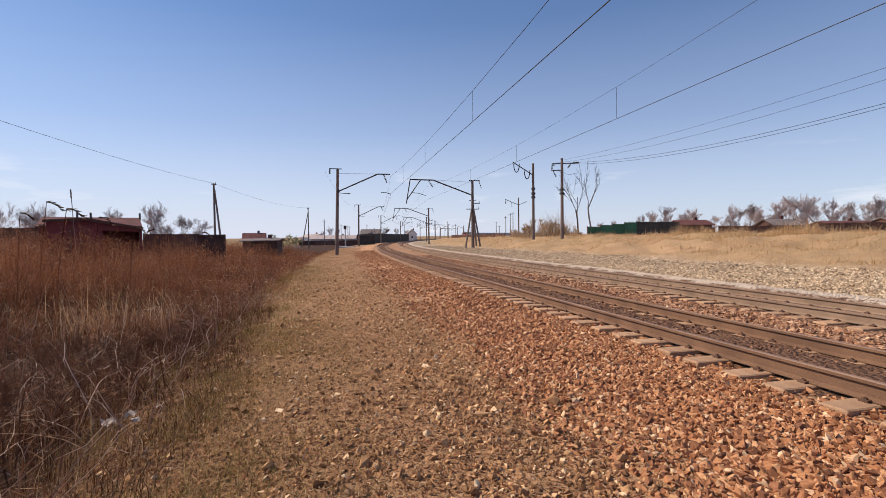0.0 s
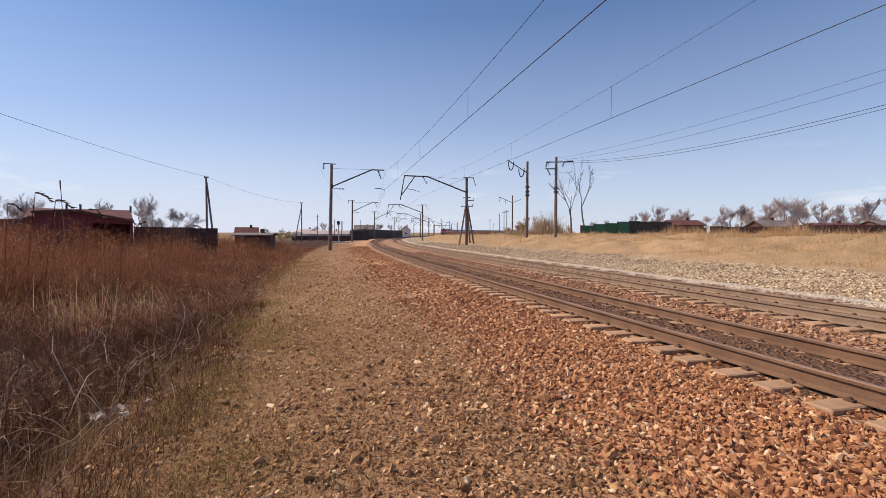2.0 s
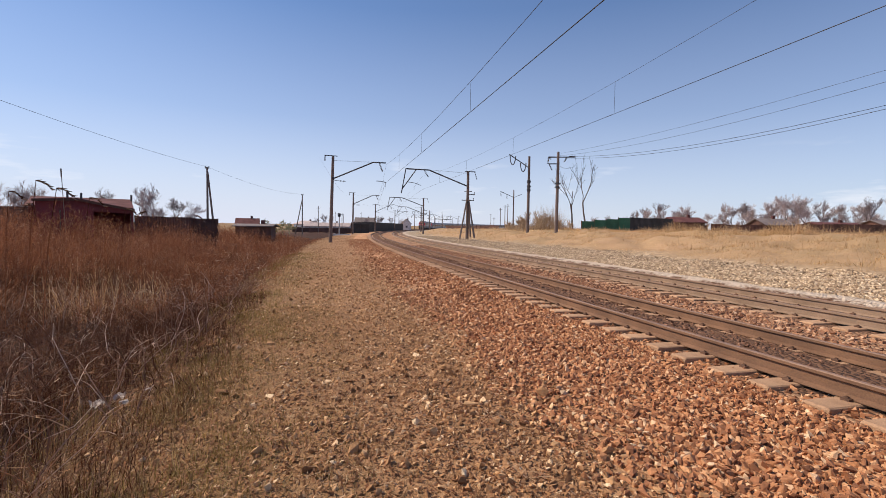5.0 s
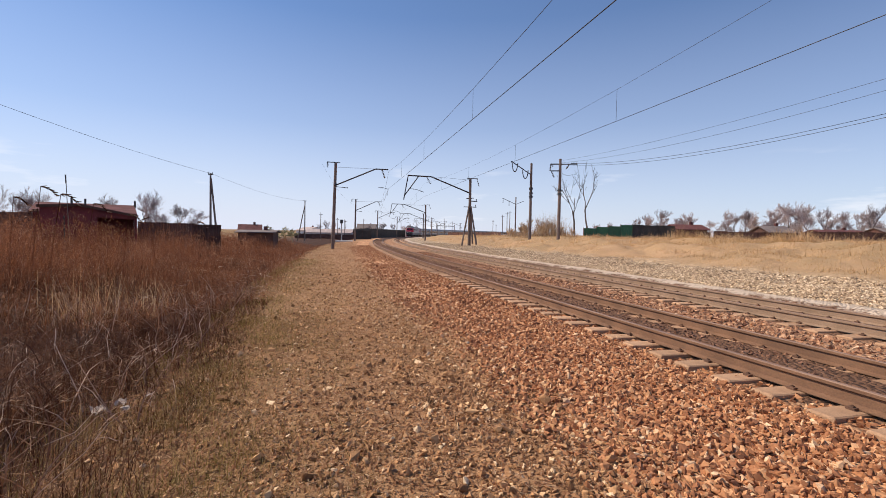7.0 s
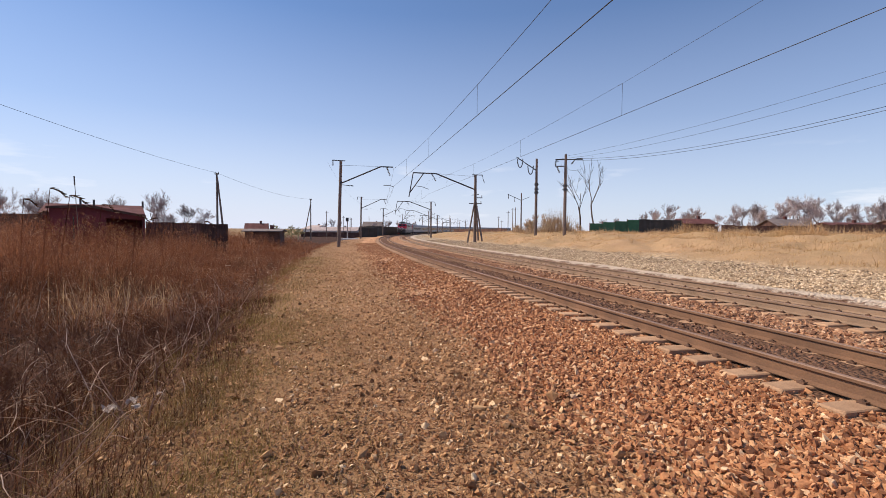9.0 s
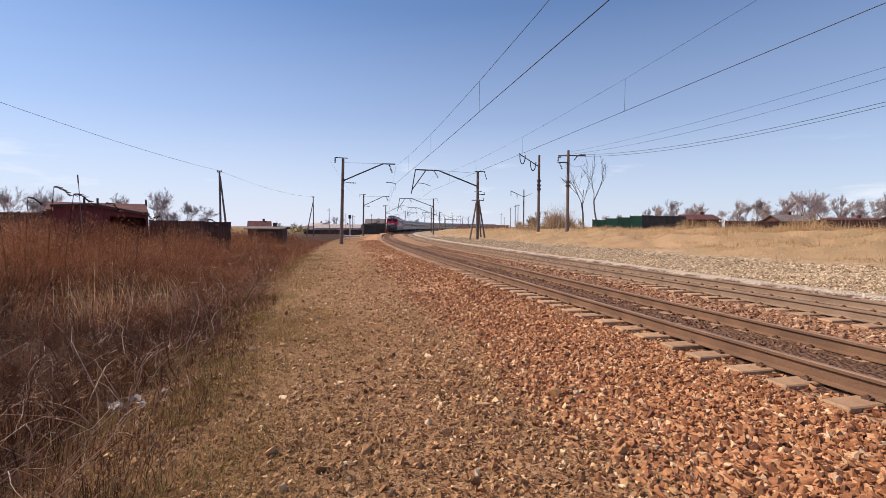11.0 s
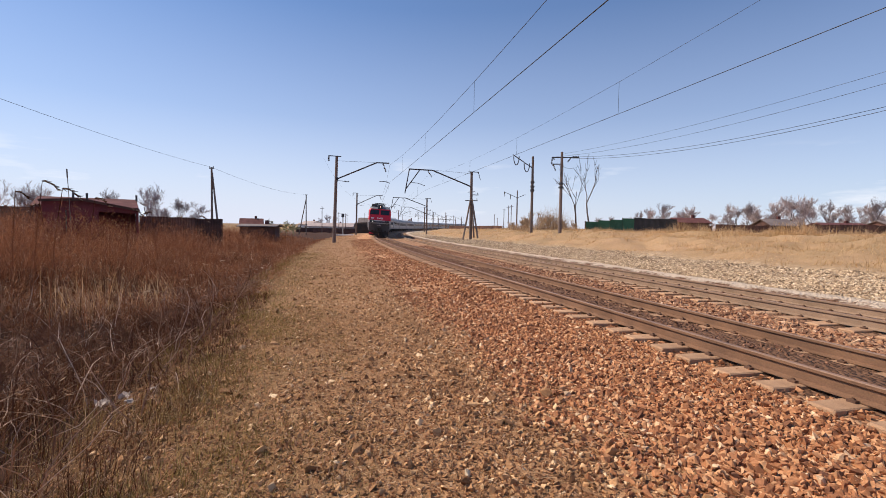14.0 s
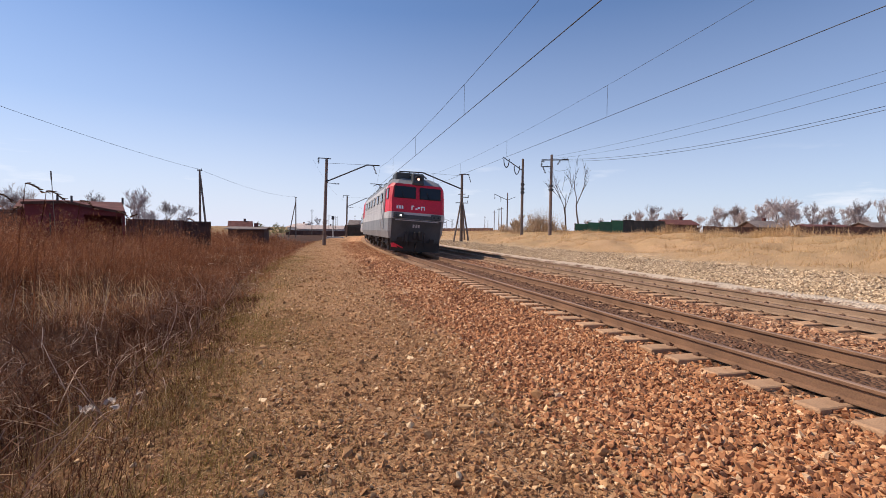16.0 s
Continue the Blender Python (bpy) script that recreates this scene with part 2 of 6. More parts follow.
M_GROUND = ground_mat()
M_RAIL = surface("rust-brown rail steel", (0.225, 0.118, 0.064), (0.15, 0.077, 0.042), 2.0, 0.75, 0.0, 0.2, 60, stretch=(1, 1, 1))
M_PALERAIL = surface("sand-dusted rail steel", (0.31, 0.205, 0.135), (0.21, 0.135, 0.085), 2.0, 0.8, 0.0, 0.2, 60)
M_HEAD = surface("worn rail head", (0.30, 0.175, 0.11), (0.20, 0.115, 0.075), 1.2, 0.6, 0.0, 0.05, 60)
M_CONC = surface("dusty concrete", (0.53, 0.32, 0.185), (0.36, 0.205, 0.115), 3.0, 0.9, 0, 0.3, 70, rand=0.16)
M_IRON = surface("rusty fastener iron", (0.20, 0.11, 0.07), (0.11, 0.06, 0.04), 5, 0.8, 0.3, 0.2, 90)
M_POST = surface("grey-brown weathered concrete pole", (0.215, 0.16, 0.135), (0.145, 0.105, 0.09), 1.2, 0.9, 0, 0.25, 30, rand=0.12)
M_WOOD = surface("weathered grey wood", (0.24, 0.185, 0.15), (0.14, 0.10, 0.085), 3, 0.9, 0, 0.3, 30, stretch=(6, 6, 0.5), rand=0.15)
M_STEEL = surface("dark painted steel", (0.075, 0.07, 0.075), (0.045, 0.04, 0.042), 3, 0.6, 0.3, 0.1, 50)
M_INSUL = surface("dark glazed insulator", (0.05, 0.035, 0.03), None, 4, 0.25, 0, 0.0, 30)
M_WIRE = surface("dark copper wire", (0.05, 0.045, 0.045), None, 3, 0.5, 0.5, 0, 30)
M_STONE = stones_mat("red-brown crushed stone", [(0.0, (0.17, 0.066, 0.03)), (0.3, (0.35, 0.143, 0.06)), (0.65, (0.48, 0.212, 0.09)), (0.9, (0.64, 0.345, 0.17)), (1.0, (0.78, 0.54, 0.33))])
M_GRAVEL = stones_mat("pale grey crushed stone", [(0.0, (0.22, 0.145, 0.09)), (0.4, (0.47, 0.335, 0.21)), (0.75, (0.63, 0.47, 0.305)), (1.0, (0.84, 0.68, 0.48))])
M_PEBBLE = stones_mat("dusty path stone", [(0.0, (0.17, 0.075, 0.028)), (0.45, (0.47, 0.245, 0.105)), (0.8, (0.70, 0.42, 0.205)), (1.0, (0.86, 0.64, 0.40))])


# ---- mesh helpers ----
def box(bm, c, size, m=None):
    m = m or Matrix.Identity(4)
    r = bmesh.ops.create_cube(bm, size=1.0, matrix=m @ Matrix.Translation(c) @ Matrix.Diagonal((*size, 1)))
    return r["verts"]


def tube(bm, p0, p1, r0, r1=None, n=8):
    """A tapered round bar between two points."""
    p0, p1 = Vector(p0), Vector(p1)
    d = p1 - p0
    q = d.to_track_quat("Z", "Y").to_matrix().to_4x4()
    bmesh.ops.create_cone(bm, cap_ends=True, segments=n, radius1=r0, radius2=r0 if r1 is None else r1, depth=d.length, matrix=Matrix.Translation((p0 + p1) / 2) @ q)


def bar(bm, p0, p1, w, h=None):
    """A square bar between two points."""
    p0, p1 = Vector(p0), Vector(p1)
    d = p1 - p0
    q = d.to_track_quat("Y", "Z").to_matrix().to_4x4()
    box(bm, (0, 0, 0), (w, d.length, h or w), Matrix.Translation((p0 + p1) / 2) @ q)


def prism(bm, pts, a, b, axis="x"):
    """A polygon in the two other axes, drawn out from a to b."""
    def put(k, u, v):
        return (k, u, v) if axis == "x" else (u, k, v) if axis == "y" else (u, v, k)
    lo, hi = [bm.verts.new(put(a, *p)) for p in pts], [bm.verts.new(put(b, *p)) for p in pts]
    bm.faces.new(lo), bm.faces.new(hi[::-1])
    for i in range(len(pts)):
        j = (i + 1) % len(pts)
        bm.faces.new((lo[j], lo[i], hi[i], hi[j]))
    bmesh.ops.recalc_face_normals(bm, faces=bm.faces[:])


def finish(name, bm, material, smooth=False, bevel=0.0):
    me = bpy.data.meshes.new(name)
    if bevel:
        bmesh.ops.bevel(bm, geom=[e for e in bm.edges if len(e.link_faces) == 2 and e.calc_face_angle(0) > 0.6], offset=bevel, segments=1, affect="EDGES")
    bm.to_mesh(me)
    bm.free()
    me.materials.append(material)
    if smooth:
        me.polygons.foreach_set("use_smooth", [True] * len(me.polygons))
    return me


def part(name, bm, material, parent, label="", smooth=False, bevel=0.0, m=None):
    ob = new(name, finish(name, bm, material, smooth, bevel))
    ob.parent = parent
    if m is not None:
        ob.matrix_basis = m
    if label:
        ob["label"] = label
    return ob


def thing(name, m=None, label="", category="", group="", kind=""):
    ob = new(name)
    ob.empty_display_size = 0.3
    if m is not None:
        ob.matrix_basis = m
    return tagged(ob, label, category, group, kind)


def raw(name, verts, faces, material, smooth=False):
    """A mesh from arrays; faces all have the same number of corners."""
    me = bpy.data.meshes.new(name)
    v, f = np.asarray(verts, np.float32), np.asarray(faces, np.int32)
    k = f.shape[1]
    me.vertices.add(len(v)), me.loops.add(f.size), me.polygons.add(len(f))
    me.vertices.foreach_set("co", v.ravel())
    me.loops.foreach_set("vertex_index", f.ravel())
    me.polygons.foreach_set("loop_start", np.arange(0, f.size, k, dtype=np.int32))
    me.polygons.foreach_set("use_smooth", np.full(len(f), smooth))
    me.update(calc_edges=True)
    me.materials.append(material)
    return me


def new_bm():
    return bmesh.new()


# ---- ground: one sheet laid out along the curve ----
def stretch(*spans):
    out = []
    for a, b, d in spans:
        out += list(np.arange(a, b - 1e-6, d))
    return np.array(out)


gr = np.concatenate([[2, 60, 150, 230, 300, 350, 380, 400], stretch((410, 440, 2.0), (440, 448, 0.4), (448, 454, 0.2), (454, 469, 0.18), (469, 482, 0.5), (482, 520, 3)),
                     [525, 550, 600, 700, 900, 1300, 2000, 3200]])
gs = np.concatenate([stretch((-1710, -120, 60), (-120, -20, 6), (-20, -4, 1.0), (-4, 30, 0.22), (30, 60, 0.6), (60, 160, 2.5), (160, 400, 10), (400, 1712, 52))])
ga = PH - gs / RN
gr = np.where(gr > 400, true_r(gr) + RN - RC, gr)
gx, gy = CX + gr[:, None] * np.cos(ga), CY + gr[:, None] * np.sin(ga)
gzz = ground_z(gx, gy)
nr, ns = gx.shape
idx = np.arange(nr * ns).reshape(nr, ns)
nxt = np.roll(idx, -1, axis=1)
quads = np.stack([idx[:-1], nxt[:-1], nxt[1:], idx[1:]], -1).reshape(-1, 4)
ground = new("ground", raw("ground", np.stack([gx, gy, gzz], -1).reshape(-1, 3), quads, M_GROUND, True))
tagged(ground, "brown trackside earth, stone ballast and straw-coloured dry grass", "ground", kind="structure")

# ---- tracks ----
PROFILE = [(-0.075, 0), (0.075, 0), (0.075, 0.012), (0.012, 0.035), (0.009, 0.142), (0.036, 0.154), (0.0365, 0.186), (0.028, 0.194),
           (-0.028, 0.194), (-0.0365, 0.186), (-0.036, 0.154), (-0.009, 0.142), (-0.012, 0.035), (-0.075, 0.012)]


def swept(profile, r, z, s_list, tilt=CANT):
    """A profile (out across the track, up) drawn along the curve; leans with the cant."""
    v, f, k = [], [], len(profile)
    for s in s_list:
        for a, b in profile:
            rr, zz = r + a * math.cos(tilt) - b * math.sin(tilt), z + b * math.cos(tilt) + a * math.sin(tilt)
            v.append(at(rr, s, zz))
    for i in range(len(s_list) - 1):
        for j in range(k):
            f.append((i * k + j, (i + 1) * k + j, (i + 1) * k + (j + 1) % k, i * k + (j + 1) % k))
    return v, f


RAIL_S = list(stretch((-80, 120, 1.0), (120, 401, 4.0)))
SLEEPER = 0.5435


def sleeper_mesh():
    bm = new_bm()
    # x along the sleeper, 0 at the middle; top of the rail seat at z = 0
    prof = [(-1.35, -0.02), (-1.33, 0.0), (-0.5, 0.0), (-0.3, -0.045), (0.3, -0.045), (0.5, 0.0), (1.33, 0.0), (1.35, -0.02)]
    rings = []
    for x, z in prof:
        rings.append([bm.verts.new((x, y, zz)) for y, zz in ((-0.15, -0.2), (-0.125, z - 0.012), (-0.11, z), (0.11, z), (0.125, z - 0.012), (0.15, -0.2))])
    for a, b in zip(rings, rings[1:]):
        for i in range(5):
            bm.faces.new((a[i], a[i + 1], b[i + 1], b[i]))
    bm.faces.new(rings[0][::-1]), bm.faces.new(rings[-1])
    bmesh.ops.recalc_face_normals(bm, faces=bm.faces[:])
    return finish("sleeper", bm, M_CONC)


def fastener_mesh():
    bm = new_bm()
    for sx in (-1, 1):       # on each side of the rail foot
        box(bm, (sx * 0.11, 0, 0.014), (0.06, 0.08, 0.026))
        tube(bm, (sx * 0.105, 0, 0.02), (sx * 0.105, 0, 0.045), 0.012, 0.014, 6)
        box(bm, (sx * 0.105, 0, 0.033), (0.032, 0.032, 0.014))
    return finish("fastener", bm, M_IRON)


SLEEPER_ME, FAST_ME = sleeper_mesh(), fastener_mesh()


def railway_track(rc, z_mid, label, first, last):
    tr = thing("railway_track", label=label, category="railway track", group="railway tracks", kind="structure")
    for k in (1, -1):
        rr, zz = rc + k * 0.7975 * math.cos(CANT), z_mid + k * 0.7975 * math.sin(CANT)
        v, f = swept(PROFILE, rr, zz, RAIL_S)
        dusty = rc < RC - 1
        me = raw("rail", v, f, M_PALERAIL if dusty else M_RAIL)
        me.materials.append(M_HEAD)
        mi = np.zeros(len(f), np.int32)
        mi.reshape(-1, len(PROFILE))[:, 6:9] = 1
        me.polygons.foreach_set("material_index", mi)
        ob = new("rail", me)
        ob.parent = tr
        ob["label"] = "dusty grey-brown steel rail" if dusty else "rust-brown steel rail with a worn running head"
    n = 0
    fv, ff = [], []
    base_v = np.array([v.co for v in FAST_ME.vertices])
    base_f = [tuple(p.vertices) for p in FAST_ME.polygons]
    extra = []
    s = first
    rnd = random.Random(int(rc))
    while s < last:
        t, w = along(s), -inward(s)
        up = Vector((0, 0, 1))
        xv = (w * math.cos(CANT) + up * math.sin(CANT)).normalized()
        zv = (up * math.cos(CANT) - w * math.sin(CANT)).normalized()
        yv = zv.cross(xv)
        m = Matrix((xv, yv, zv)).transposed().to_4x4()
        m = Matrix.Translation(at(rc, s, z_mid)) @ m @ pose(rnd.uniform(-0.03, 0.03), rnd.uniform(-0.02, 0.02), rnd.uniform(-0.008, 0.004), 0, 0, rnd.uniform(-0.7, 0.7))
        if n < 300:
            ob = new("sleeper", SLEEPER_ME)
            ob.parent, ob.matrix_basis = tr, m
        else:
            extra.append(m)
        if s < 60:
            for k in (-1, 1):
                mm = m @ Matrix.Translation((k * 0.7975, 0, 0))
                arr = np.array(mm)
                off = len(fv) * len(base_v)
                fv.append(base_v @ arr[:3, :3].T + arr[:3, 3])
                ff += [tuple(i + off for i in p) for p in base_f if len(p) == 4]
        n += 1
        s += SLEEPER
    ob = new("rail_fasteners", raw("rail_fasteners", np.concatenate(fv), ff, M_IRON))
    ob.parent = tr
    tagged(ob, "rusty bolted rail fasteners", kind="stuff")
    if extra:
        bv = np.array([v.co for v in SLEEPER_ME.vertices])
        bf = [tuple(p.vertices) for p in SLEEPER_ME.polygons if len(p.vertices) == 4]
        vs, fs = [], []
        for i, m in enumerate(extra):
            arr = np.array(m)
            vs.append(bv @ arr[:3, :3].T + arr[:3, 3])
            fs += [tuple(j + i * len(bv) for j in p) for p in bf]
        ob = new("distant_sleepers", raw("distant_sleepers", np.concatenate(vs), fs, M_CONC))
        ob.parent = tr
        tagged(ob, "concrete sleepers far along the curve", kind="stuff")
    return tr


Z1, Z2 = -0.080, -0.088
railway_track(RC, Z1, "rust-brown rails on dusty concrete sleepers, nearer track", -6.176, 240)
railway_track(R2, Z2, "rust-brown rails on concrete sleepers beside pale gravel", 0, 240)


# ---- overhead line masts ----
def insulator(bm, p0, p1, n=5, r=0.11):
    p0, p1 = Vector(p0), Vector(p1)
    tube(bm, p0, p1, 0.02, 0.02, 6)
    for i in range(n):
        a, b = p0.lerp(p1, (i + 0.25) / n), p0.lerp(p1, (i + 0.75) / n)
        tube(bm, a, b, r, r * 0.55, 8)


def mast_left():
    """Local x points from the mast across the track."""
    # heights above the foot
    t = thing("overhead_line_mast", label="grey-brown concrete mast with a bent steel cantilever over the track", category="railway mast", group="masts on the near side")
    bm = new_bm()
    tube(bm, (0, 0, -0.6), (0, 0, 8.95), 0.19, 0.14, 14)
    part("pole", bm, M_POST, t, smooth=False)
    bm = new_bm()
    tube(bm, (0.1, 0, 6.7), (4.1, 0, 8.65), 0.07), tube(bm, (4.1, 0, 8.65), (5.4, 0, 8.68), 0.065)
    tube(bm, (0.0, 0, 6.7), (0.18, 0, 6.7), 0.2, 0.2)
    part("cantilever", bm, M_STEEL, t, "bent dark steel tube")
    bm = new_bm()
    tube(bm, (0.1, 0, 8.55), (4.1, 0, 8.66), 0.014, 0.014, 5)
    part("tie_rod", bm, M_STEEL, t)
    bm = new_bm()
    bar(bm, (-0.85, 0, 9.02), (0.45, 0, 9.02), 0.08)
    bar(bm, (0, 0, 8.9), (0, 0, 9.05), 0.16)
    part("crossarm", bm, M_STEEL, t)
    bm = new_bm()
    insulator(bm, (-0.8, 0, 8.98), (-0.8, 0, 8.45))
    part("insulator", bm, M_INSUL, t)
    bm = new_bm()
    insulator(bm, (4.75, 0, 8.6), (5.1, 0, 7.75), 6)
    part("insulator", bm, M_INSUL, t)
    bm = new_bm()
    bar(bm, (0.1, 0, 6.55), (0.75, 0, 6.5), 0.05)
    insulator(bm, (0.75, 0, 6.5), (1.35, 0, 6.5), 4, 0.085)
    part("bracket", bm, M_STEEL, t)
    bm = new_bm()
    tube(bm, (4.45, 0, 6.72), (5.0, 0, 6.74), 0.035), tube(bm, (5.0, 0, 6.74), (5.5, 0, 6.62), 0.03)
    tube(bm, (5.47, 0, 6.63), (5.44, 0, 5.95), 0.012, 0.012, 5)
    part("registration_arm", bm, M_STEEL, t, "thin arched arm that steadies the contact wire")
    return t


def mast_right():
    """Local x points from the mast across the tracks; two raking stays behind."""
    t = thing("overhead_line_mast", label="grey-brown concrete mast with a long cantilever, crossarms and raking stays", category="railway mast", group="masts on the far side")
    bm = new_bm()
    tube(bm, (0, 0, -0.6), (0, 0, 8.15), 0.20, 0.15, 14)
    part("pole", bm, M_POST, t)
    bm = new_bm()
    tube(bm, (0.1, 0, 6.45), (4.8, 0, 8.2), 0.08), tube(bm, (4.8, 0, 8.2), (7.6, 0, 8.25), 0.075)
    part("cantilever", bm, M_STEEL, t, "long bent dark steel tube")
    bm = new_bm()
    tube(bm, (7.55, 0, 8.25), (8.05, 0, 5.4), 0.06), tube(bm, (6.3, 0, 8.22), (7.95, 0, 5.9), 0.06)
    part("registration_strut", bm, M_STEEL, t)
    bm = new_bm()
    insulator(bm, (5.35, 0, 8.15), (4.85, 0, 7.35), 6)
    part("insulator", bm, M_INSUL, t)
    bm = new_bm()
    tube(bm, (0.1, 0, 8.0), (4.8, 0, 8.22), 0.014, 0.014, 5)
    part("tie_rod", bm, M_STEEL, t)
    bm = new_bm()
    tube(bm, (7.4, 0, 6.72), (6.5, 0, 6.62), 0.03), tube(bm, (6.5, 0, 6.62), (5.7, 0, 6.35), 0.03)
    part("registration_arm", bm, M_STEEL, t, "thin arched arm that steadies the contact wire")
    for z, a, b in ((8.2, -0.9, 0.4), (5.45, -0.9, 0.0), (4.75, -0.8, 0.75)):
        bm = new_bm()
        bar(bm, (a, 0, z), (b, 0, z), 0.09)
        part("crossarm", bm, M_STEEL, t)
        bm = new_bm()
        insulator(bm, (a + 0.08, 0, z), (a + 0.08 - (0.3 if z > 8 else 0), 0, z + (-0.95 if z > 8 else 0.3)), 4, 0.07)
        part("insulator", bm, M_INSUL, t)
    return t


def stayed(t):
    for x, y in ((1.25, 0.8), (-0.75, 1.2)):
        bm = new_bm()
        tube(bm, (x, y, -0.7), (x * 0.1, y * 0.15, 4.85), 0.11, 0.09)
        part("raking_stay", bm, M_WOOD, t, "raking timber stay")


def across(s, sign):
    """Turn about z that points local x inward (1) or outward (-1)."""
    v = inward(s) * sign
    return math.degrees(math.atan2(v.y, v.x))


def stand(r, s, sign, sink=0.0, lean=0.0):
    p = at(r, s)
    return pose(p.x, p.y, gz(p.x, p.y) - sink, 0, lean, across(s, sign))


L_S, L_R = [-4.31, 47.79, 96.41, 145.07, 193.78, 242.56, 291.41], [464.52, 464.54, 463.83, 462.59, 462.04, 461.39, 460.47]
M_S, M_R = [4.27, 52.82, 101.41, 150.03, 198.71, 247.46, 296.28], [448.68, 448.60, 448.58, 448.02, 447.32, 446.50, 445.55]
ml = mast_left()
ml.matrix_basis = stand(L_R[1], L_S[1], 1, 0.1, 1.6)
for r, s in [(L_R[0], L_S[0])] + list(zip(L_R, L_S))[2:]:
    copy_thing(ml, stand(r, s, 1, 0.25, 0.8))
mr = mast_right()
mr.matrix_basis = stand(M_R[0], M_S[0], -1)
m1 = copy_thing(mr, stand(M_R[1], M_S[1], -1, 0.05))
stayed(m1)
for r, s in list(zip(M_R, M_S))[2:]:
    copy_thing(mr, stand(r, s, -1, 0.1))


# ---- wires ----
def wire(pts, r, name, label, sag=0.0, seg=10):
    """A hanging wire through points, with the same sag in every span."""
    path = []
    for a, b in zip(pts, pts[1:]):
        for i in range(seg):
            u = i / seg
            p = Vector(a).lerp(Vector(b), u)
            p.z -= 4 * sag * u * (1 - u)
            path.append(p)
    path.append(Vector(pts[-1]))
    v, f = [], []
    for i, p in enumerate(path):
        d = (path[min(i + 1, len(path) - 1)] - path[max(i - 1, 0)]).normalized()
        a = d.cross(Vector((0, 0, 1))).normalized()
        b = a.cross(d)
        for k in range(5):
            t = k * 2 * math.pi / 5
            v.append(p + (a * math.cos(t) + b * math.sin(t)) * r)
    for i in range(len(path) - 1):
        for k in range(5):
            f.append((i * 5 + k, i * 5 + (k + 1) % 5, (i + 1) * 5 + (k + 1) % 5, (i + 1) * 5 + k))
    return tagged(new(name, raw(name, v, f, M_WIRE, True)), label, "wire", "overhead wires")


def droppers(low, high, sag_high, n, parent):
    for i in range(1, n):
        u = i / n
        a, b = Vector(low[0]).lerp(Vector(low[1]), u), Vector(high[0]).lerp(Vector(high[1]), u)
        b.z -= 4 * sag_high * u * (1 - u)
        bm = new_bm()
        tube(bm, a, b, 0.006, 0.006, 4)
        part("dropper", bm, M_WIRE, parent)


for rows, stagger, z1, z2, sg, thin in ((L_S, (460.59, 459.16, 458.96, 458.01, 457.73, 456.51, 455.88), 5.9, 7.75, 0.75, 0.009), (M_S, (455.41, 454.53, 454.81, 453.84, 453.55, 452.24, 451.62), 5.65, 7.2, 0.7, 0.005)):
    con = [at(r, s, z1 + (0.35 if i else 0)) for i, (r, s) in enumerate(zip(stagger, rows))]
    mes = [at(r, s, z2 + (0.35 if i else 0)) for i, (r, s) in enumerate(zip(stagger, rows))]
    wire(con, 0.012 if thin > 0.006 else 0.009, "contact_wire", "dark grooved contact wire over the track", 0.03)
    w = wire(mes, thin, "messenger_wire", "dark stranded messenger wire above the contact wire", sg)
    droppers(con[:2], mes[:2], sg, 5, w)
    droppers(con[1:3], mes[1:3], sg, 5, w)
wire([at(465.6, s, 8.5) for s in L_S[1:]], 0.007, "feeder_wire", "thin dark feeder wire along the masts", 0.5)


# ---- the train ----
M_RED = surface("bright red vehicle paint", (0.70, 0.018, 0.05), (0.58, 0.014, 0.04), 1.0, 0.55, 0, 0.02, 20)
M_LGREY = surface("light grey vehicle paint", (0.52, 0.50, 0.50), (0.42, 0.40, 0.40), 1.0, 0.45, 0, 0.02, 20)
M_MGREY = surface("mid grey vehicle paint", (0.23, 0.235, 0.25), (0.17, 0.175, 0.185), 1.0, 0.5, 0, 0.02, 20)
M_DGREY = surface("dark grey vehicle paint", (0.06, 0.067, 0.075), (0.035, 0.04, 0.045), 1.5, 0.55, 0, 0.03, 30)
M_BLACK = surface("black greasy running gear", (0.022, 0.02, 0.02), (0.035, 0.028, 0.024), 3, 0.7, 0.2, 0.1, 30)
M_WHITE = surface("white paint", (0.92, 0.92, 0.92), (0.85, 0.85, 0.85), 2, 0.5, 0, 0, 20)
M_COACH = surface("silver-grey coach paint", (0.48, 0.455, 0.45), (0.39, 0.37, 0.365), 0.8, 0.5, 0.0, 0.02, 20)


def glass_mat():
    m, n, l, b = nodes_of("dark window glass")
    b.inputs["Base Color"].default_value = (0.02, 0.025, 0.03, 1)
    b.inputs["Roughness"].default_value = 0.06
    b.inputs["IOR"].default_value = 1.5
    return m


def lamp_mat(name, col, power):
    m, n, l, b = nodes_of(name)
    b.inputs["Base Color"].default_value = (*col, 1)
    b.inputs["Emission Color"].default_value = (*col, 1)
    b.inputs["Emission Strength"].default_value = power
    return m


M_GLASS = glass_mat()
M_LAMP = lamp_mat("headlight lens", (1.0, 0.66, 0.52), 1.2)
M_LAMP2 = lamp_mat("small marker light", (1.0, 0.95, 0.85), 1.6)


